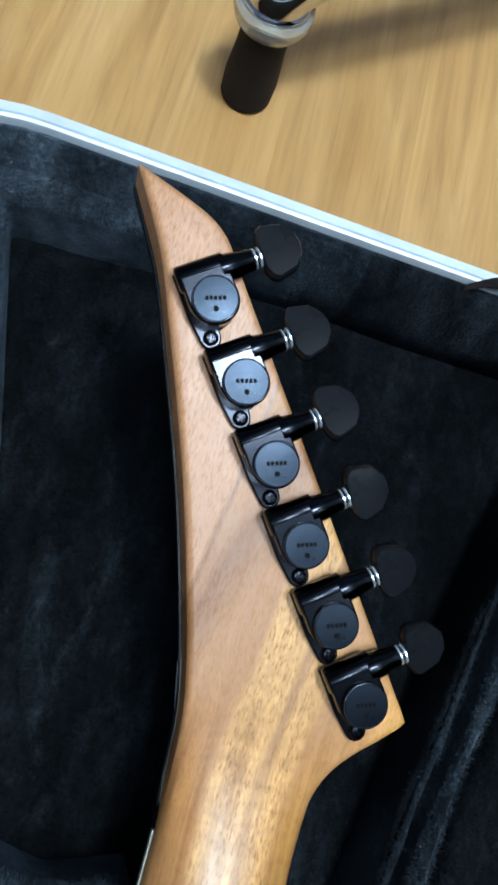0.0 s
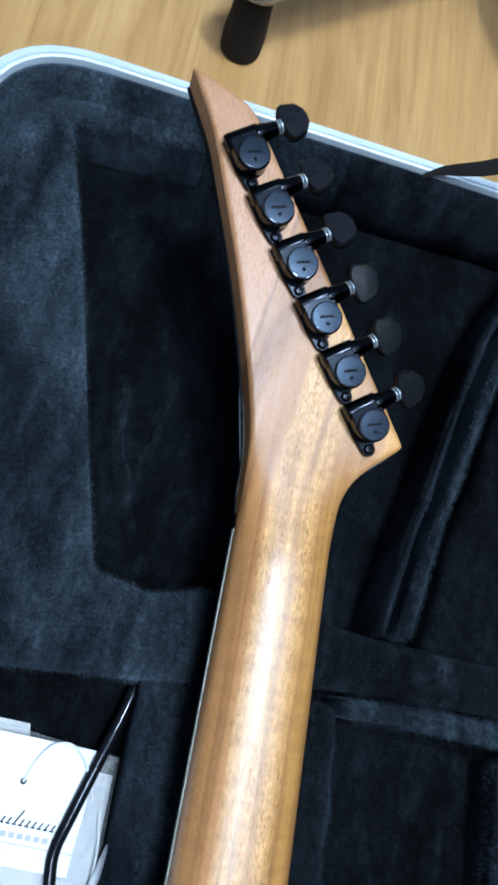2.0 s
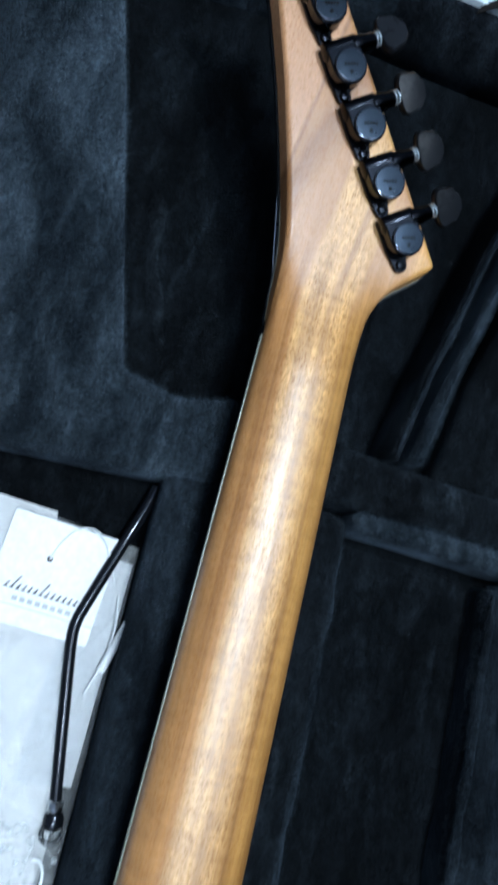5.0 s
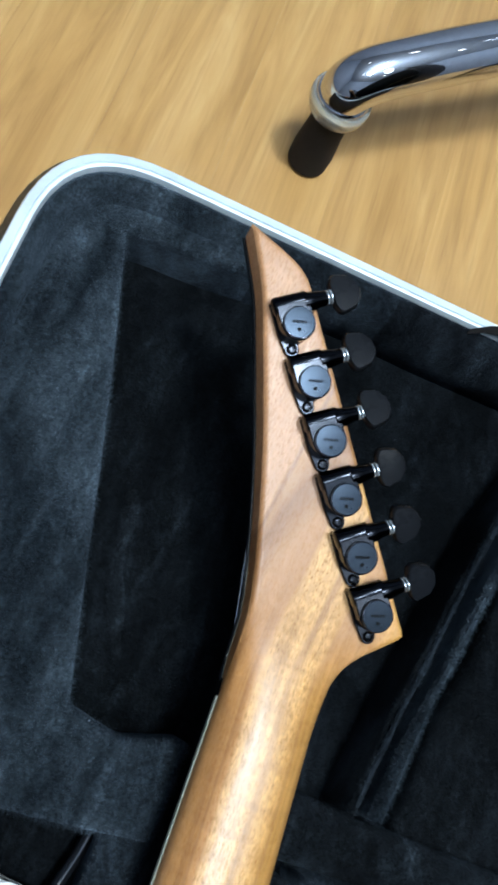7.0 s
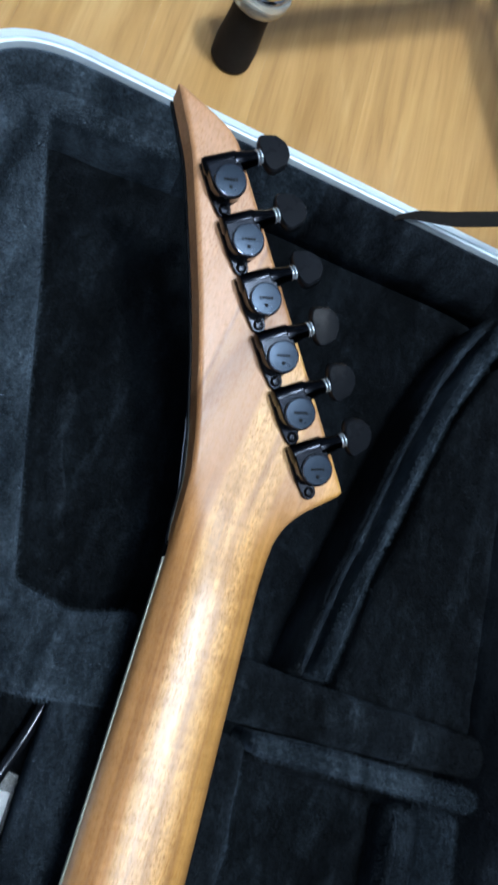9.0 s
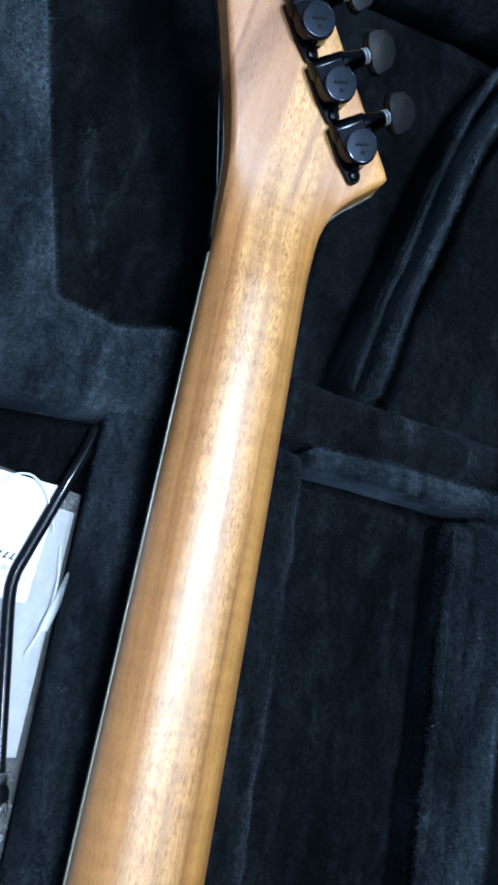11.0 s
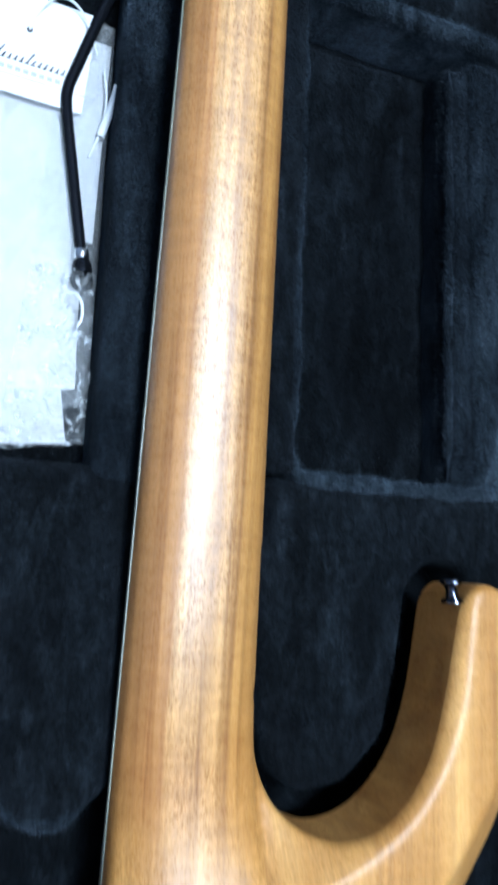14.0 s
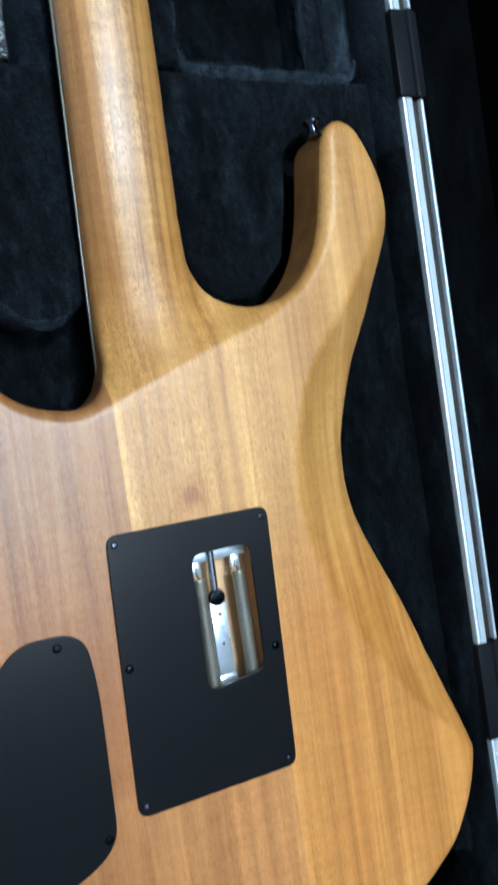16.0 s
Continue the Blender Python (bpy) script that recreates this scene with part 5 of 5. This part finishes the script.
def build_accessories():
    paper = thing("paper_booklet", "folded white paper booklet lying in the accessory compartment", "booklet")
    part("page", sheet_of_paper("page", [(-0.150, -0.3175), (-0.0520, -0.3080), (-0.0872, -0.0935), (-0.150, -0.0895)], 0.0125, "paper", 0.0010, 2), "greypaper", paper)
    part("page", sheet_of_paper("page", [(-0.150, -0.2980), (-0.0500, -0.2830), (-0.056, -0.110), (-0.150, -0.106)], 0.0142, "paper", 0.0012, 5), "greypaper", paper)
    bag = thing("plastic_bag", "creased clear plastic bag over white papers", "plastic bag")
    part("film", sheet_of_paper("film", [(-0.140, -0.294), (-0.0445, -0.2925), (-0.0450, -0.1020), (-0.140, -0.0885)], 0.0165, "film", 0.0030, 9), "film", bag).visible_shadow = False
    part("film_fold", sheet_of_paper("film_fold", [(-0.082, -0.314), (-0.0450, -0.309), (-0.0450, -0.230), (-0.074, -0.222)], 0.0165, "film", 0.002, 3, 60, 0.012), "filmfold", bag, "crumpled clear end of the bag").visible_shadow = False
    part("leaflet", sheet_of_paper("leaflet", [(-0.0735, -0.215), (-0.0475, -0.213), (-0.0460, -0.110), (-0.0685, -0.108)], 0.0150, "paper", 0.0008, 4), "paper", bag, "pale leaflet inside")
    tag_ob = thing("hang_tag", "white card hang tag with a dark printed mark and a string", "hang tag")
    m = pose(-0.0812, -0.1200, 0.0195, 2, 0, -4)
    tag_ob.matrix_world = m
    card = part("card", box_bm(-0.026, 0.0255, -0.030, 0.0215, 0, 0.0006, 0.0002, 1), "paper", tag_ob)
    part("eyelet", lathe_bm([(0.0014, 0.0006), (0.0014, 0.00085)], 16, Matrix.Translation((-0.0035, 0.0035, 0))), "ink", card, "dark punched hole")
    # a maker's mark as plain slanted bars, and a row of small grey bars under it
    bars = []
    for k in range(14):
        x = -0.0190 + 0.0027 * k
        hgt = 0.0060 if k in (1, 6) else 0.0026
        b = box_bm(x, x + 0.0008, -0.0136, -0.0136 + hgt, 0.0006, 0.00078)
        for vv in b.verts:
            vv.co.x += (vv.co.y + 0.0136) * 0.5
        bars.append(b)
        bars.append(box_bm(x - 0.0004, x + 0.0016, -0.0139, -0.0133, 0.0006, 0.00077))
    part("mark", join_bm(*bars), "ink", card, "dark printed bars", smooth=False)
    part("small_print", join_bm(*[box_bm(-0.014 + 0.0036 * k, -0.0115 + 0.0036 * k, -0.0188, -0.0166, 0.0006, 0.00078) for k in range(8)]), "greyink", card, "grey printed bars", smooth=False)
    part("fold_line", box_bm(-0.026, 0.0255, -0.0212, -0.0208, 0.0006, 0.00075), "greyink", card, smooth=False)
    loop = spline([(-0.0035, 0.0035, 0.001), (-0.001, 0.012, 0.002), (0.004, 0.020, 0.0035), (0.011, 0.0225, 0.0045), (0.018, 0.019, 0.004), (0.023, 0.012, 0.003), (0.028, 0.002, 0.0008)], 0.001)
    part("string", tube_bm(loop, 0.0005, 6), "cord", tag_ob, "thin white string")
    tie = thing("cord_end", "short white looped cord beside the bag", "cord")
    part("cord", tube_bm(spline([(-0.0485, -0.161, 0.019), (-0.0455, -0.150, 0.0205), (-0.0440, -0.144, 0.022), (-0.0425, -0.137, 0.026)], 0.002), 0.0021, 10), "cord", tie)
    part("cord", tube_bm(spline([(-0.049, -0.125, 0.018), (-0.0470, -0.140, 0.0195), (-0.0480, -0.156, 0.0195), (-0.0530, -0.172, 0.018)], 0.002), 0.0006, 6), "cord", tie)
    ring = thing("cord_loop", "small white cord loop lying on the plastic bag", "cord")
    part("cord", tube_bm(spline([(-0.0567, -0.2419, 0.0245), (-0.0536, -0.2418, 0.0245), (-0.0510, -0.2460, 0.0245), (-0.0506, -0.2524, 0.0245), (-0.0524, -0.2567, 0.0245)], 0.001), 0.0007, 8), "cord", ring)
    bar = thing("tremolo_arm", "bent glossy black metal tremolo arm", "tremolo arm")
    pts = spline([(-0.0445, -0.0710, 0.0215), (-0.0475, -0.0830, 0.0222), (-0.0530, -0.100, 0.0225), (-0.0630, -0.133, 0.0205), (-0.0650, -0.141, 0.0198), (-0.0648, -0.151, 0.0195), (-0.0595, -0.182, 0.0190), (-0.0525, -0.2215, 0.0185)], 0.003)
    rod = part("rod", tube_bm(pts, 0.0028, 18), "glossblack", bar)
    along = Matrix.Translation((-0.0526, -0.2205, 0.0190)) @ Vector((0.0012, -0.0070, -0.0006)).to_track_quat("Z", "Y").to_matrix().to_4x4()
    part("nut", lathe_bm([(0.0030, -0.0026), (0.0038, -0.0020), (0.0040, 0.0016), (0.0034, 0.0024)], 8, along), "steel", rod, "bright hexagonal nut")
    part("sleeve", tube_bm([(-0.0522, -0.2228, 0.0188), (-0.0518, -0.2250, 0.0184), (-0.0514, -0.2285, 0.0180), (-0.0512, -0.2305, 0.0175)], [0.0034, 0.0046, 0.0048, 0.0032], 20), "glossblack", rod, "black sleeve on the end")
    part("end_ring", tube_bm([(-0.0512 + 0.0042 * math.cos(a), -0.2325 + 0.0042 * math.sin(a), 0.0180) for a in np.linspace(0, 2 * math.pi, 25)], 0.0013, 10), "glossblack", rod, "small black ring")


build_accessories()


# ---------------------------------------------------------------- a flat rug beside the case
def build_rug():
    rug = thing("rug", "pale cream flat rug lying on the floor beside the case", "rug")
    part("pile", prism_bm(round_corners([(-0.85, -0.60), (-0.206, -0.60), (-0.206, 0.196), (-0.85, 0.225)], 0.008, 4), 0.0005, 0.0040, 0.0012), "rug", rug)
    part("hem", tube_bm([(-0.845, 0.2225, 0.003), (-0.520, 0.208, 0.003), (-0.208, 0.194, 0.003)], 0.0022, 10), "rug", rug, "rolled hem")


build_rug()

# ---------------------------------------------------------------- the stool leg on the floor
def build_stool():
    stool = thing("stool_base", "chromed tubular stool leg with a clear plastic foot on the floor", "stool")
    part("leg", tube_bm(spline([(-0.0549, 0.3387, 0.0535), (-0.0549, 0.3387, 0.0634), (-0.0529, 0.3401, 0.0713), (-0.0460, 0.3454, 0.0772), (-0.0326, 0.3558, 0.0817), (0.0011, 0.3820, 0.0891), (0.0516, 0.4216, 0.0970), (0.0897, 0.4523, 0.1025), (0.1258, 0.4810, 0.1069)], 0.002), 0.0157, 40), "chrome", stool, "bent chromed steel tube")
    hub = Vector((0.1258, 0.481, 0.1069))
    part("leg", tube_bm(spline([(0.1258, 0.4810, 0.1069), (0.1397, 0.4315, 0.1020), (0.1595, 0.3880, 0.0960), (0.1743, 0.3563, 0.0871), (0.1837, 0.3345, 0.0753), (0.1862, 0.3286, 0.0500), (0.1862, 0.3286, 0.0020)], 0.006), 0.0160, 24), "chrome", stool, "bent chromed steel tube")
    part("column", lathe_bm([(0.027, 0.095), (0.031, 0.101), (0.031, 0.170), (0.026, 0.185), (0.026, 0.46)], 28, Matrix.Translation((hub.x + 0.030, hub.y + 0.030, 0))), "chrome", stool, "chromed column")
    at = Matrix.Translation((-0.0549, 0.3387, 0.0209))
    foot = part("foot", lathe_bm([(0.0125, 0.0292), (0.0160, 0.0294), (0.0176, 0.0314), (0.0184, 0.0345), (0.0190, 0.0352), (0.0192, 0.0385), (0.0189, 0.0410), (0.0180, 0.0420), (0.0169, 0.0415), (0.0163, 0.0370)], 44, at), "glide", stool, "milky clear plastic foot ring")
    part("collar", lathe_bm([(0.0159, 0.0400), (0.0167, 0.0412), (0.0169, 0.0424), (0.0167, 0.0434), (0.0162, 0.0440), (0.0158, 0.0440)], 44, at), "chrome", foot, "bright metal collar")
    part("pad", lathe_bm([(0.0120, 0.0006), (0.0136, 0.0025), (0.0140, 0.014), (0.0124, 0.034), (0.0120, 0.0514)], 36, Matrix.Translation((-0.0549, 0.3387, 0))), "rubber", foot, "dark rubber foot")


build_stool()


# ---------------------------------------------------------------- the floor, board by board
def build_floor():
    x0, x1, y0, y1, h = ROOM
    ground = part("floor", box_bm(x0 - 0.1, x1 + 0.1, y0 - 0.1, y1 + 0.1, -0.03, -0.0035), "floor", smooth=False)
    tagged(ground, "warm oak laminate floor of long boards", "floor", kind="structure")
    rng = random.Random(4)
    width, length = 0.0757, 0.82
    made = {}

    def board_mesh(size):
        if size not in made:
            bm = box_bm(0, width - 0.00008, 0, size - 0.00008, -0.0035, 0)
            made[size] = bpy.data.meshes.new("board")
            bm.to_mesh(made[size])
            bm.free()
            made[size].materials.append(MAT["floor"])
        return made[size]

    x = x0
    while x < x1 - 0.01:
        y = y0 - rng.uniform(0, length)
        if abs(x) < 0.36:
            y = 0.80 + rng.uniform(0, 0.1) - 4 * length
        while y < y1 - 0.01:
            low, high = max(y, y0), min(y + length, y1)
            if high - low > 0.02:
                b = new("board", board_mesh(round(high - low, 3)))
                b.parent = ground
                b.location = (x, low, 0)
            y += length
        x += width


build_floor()
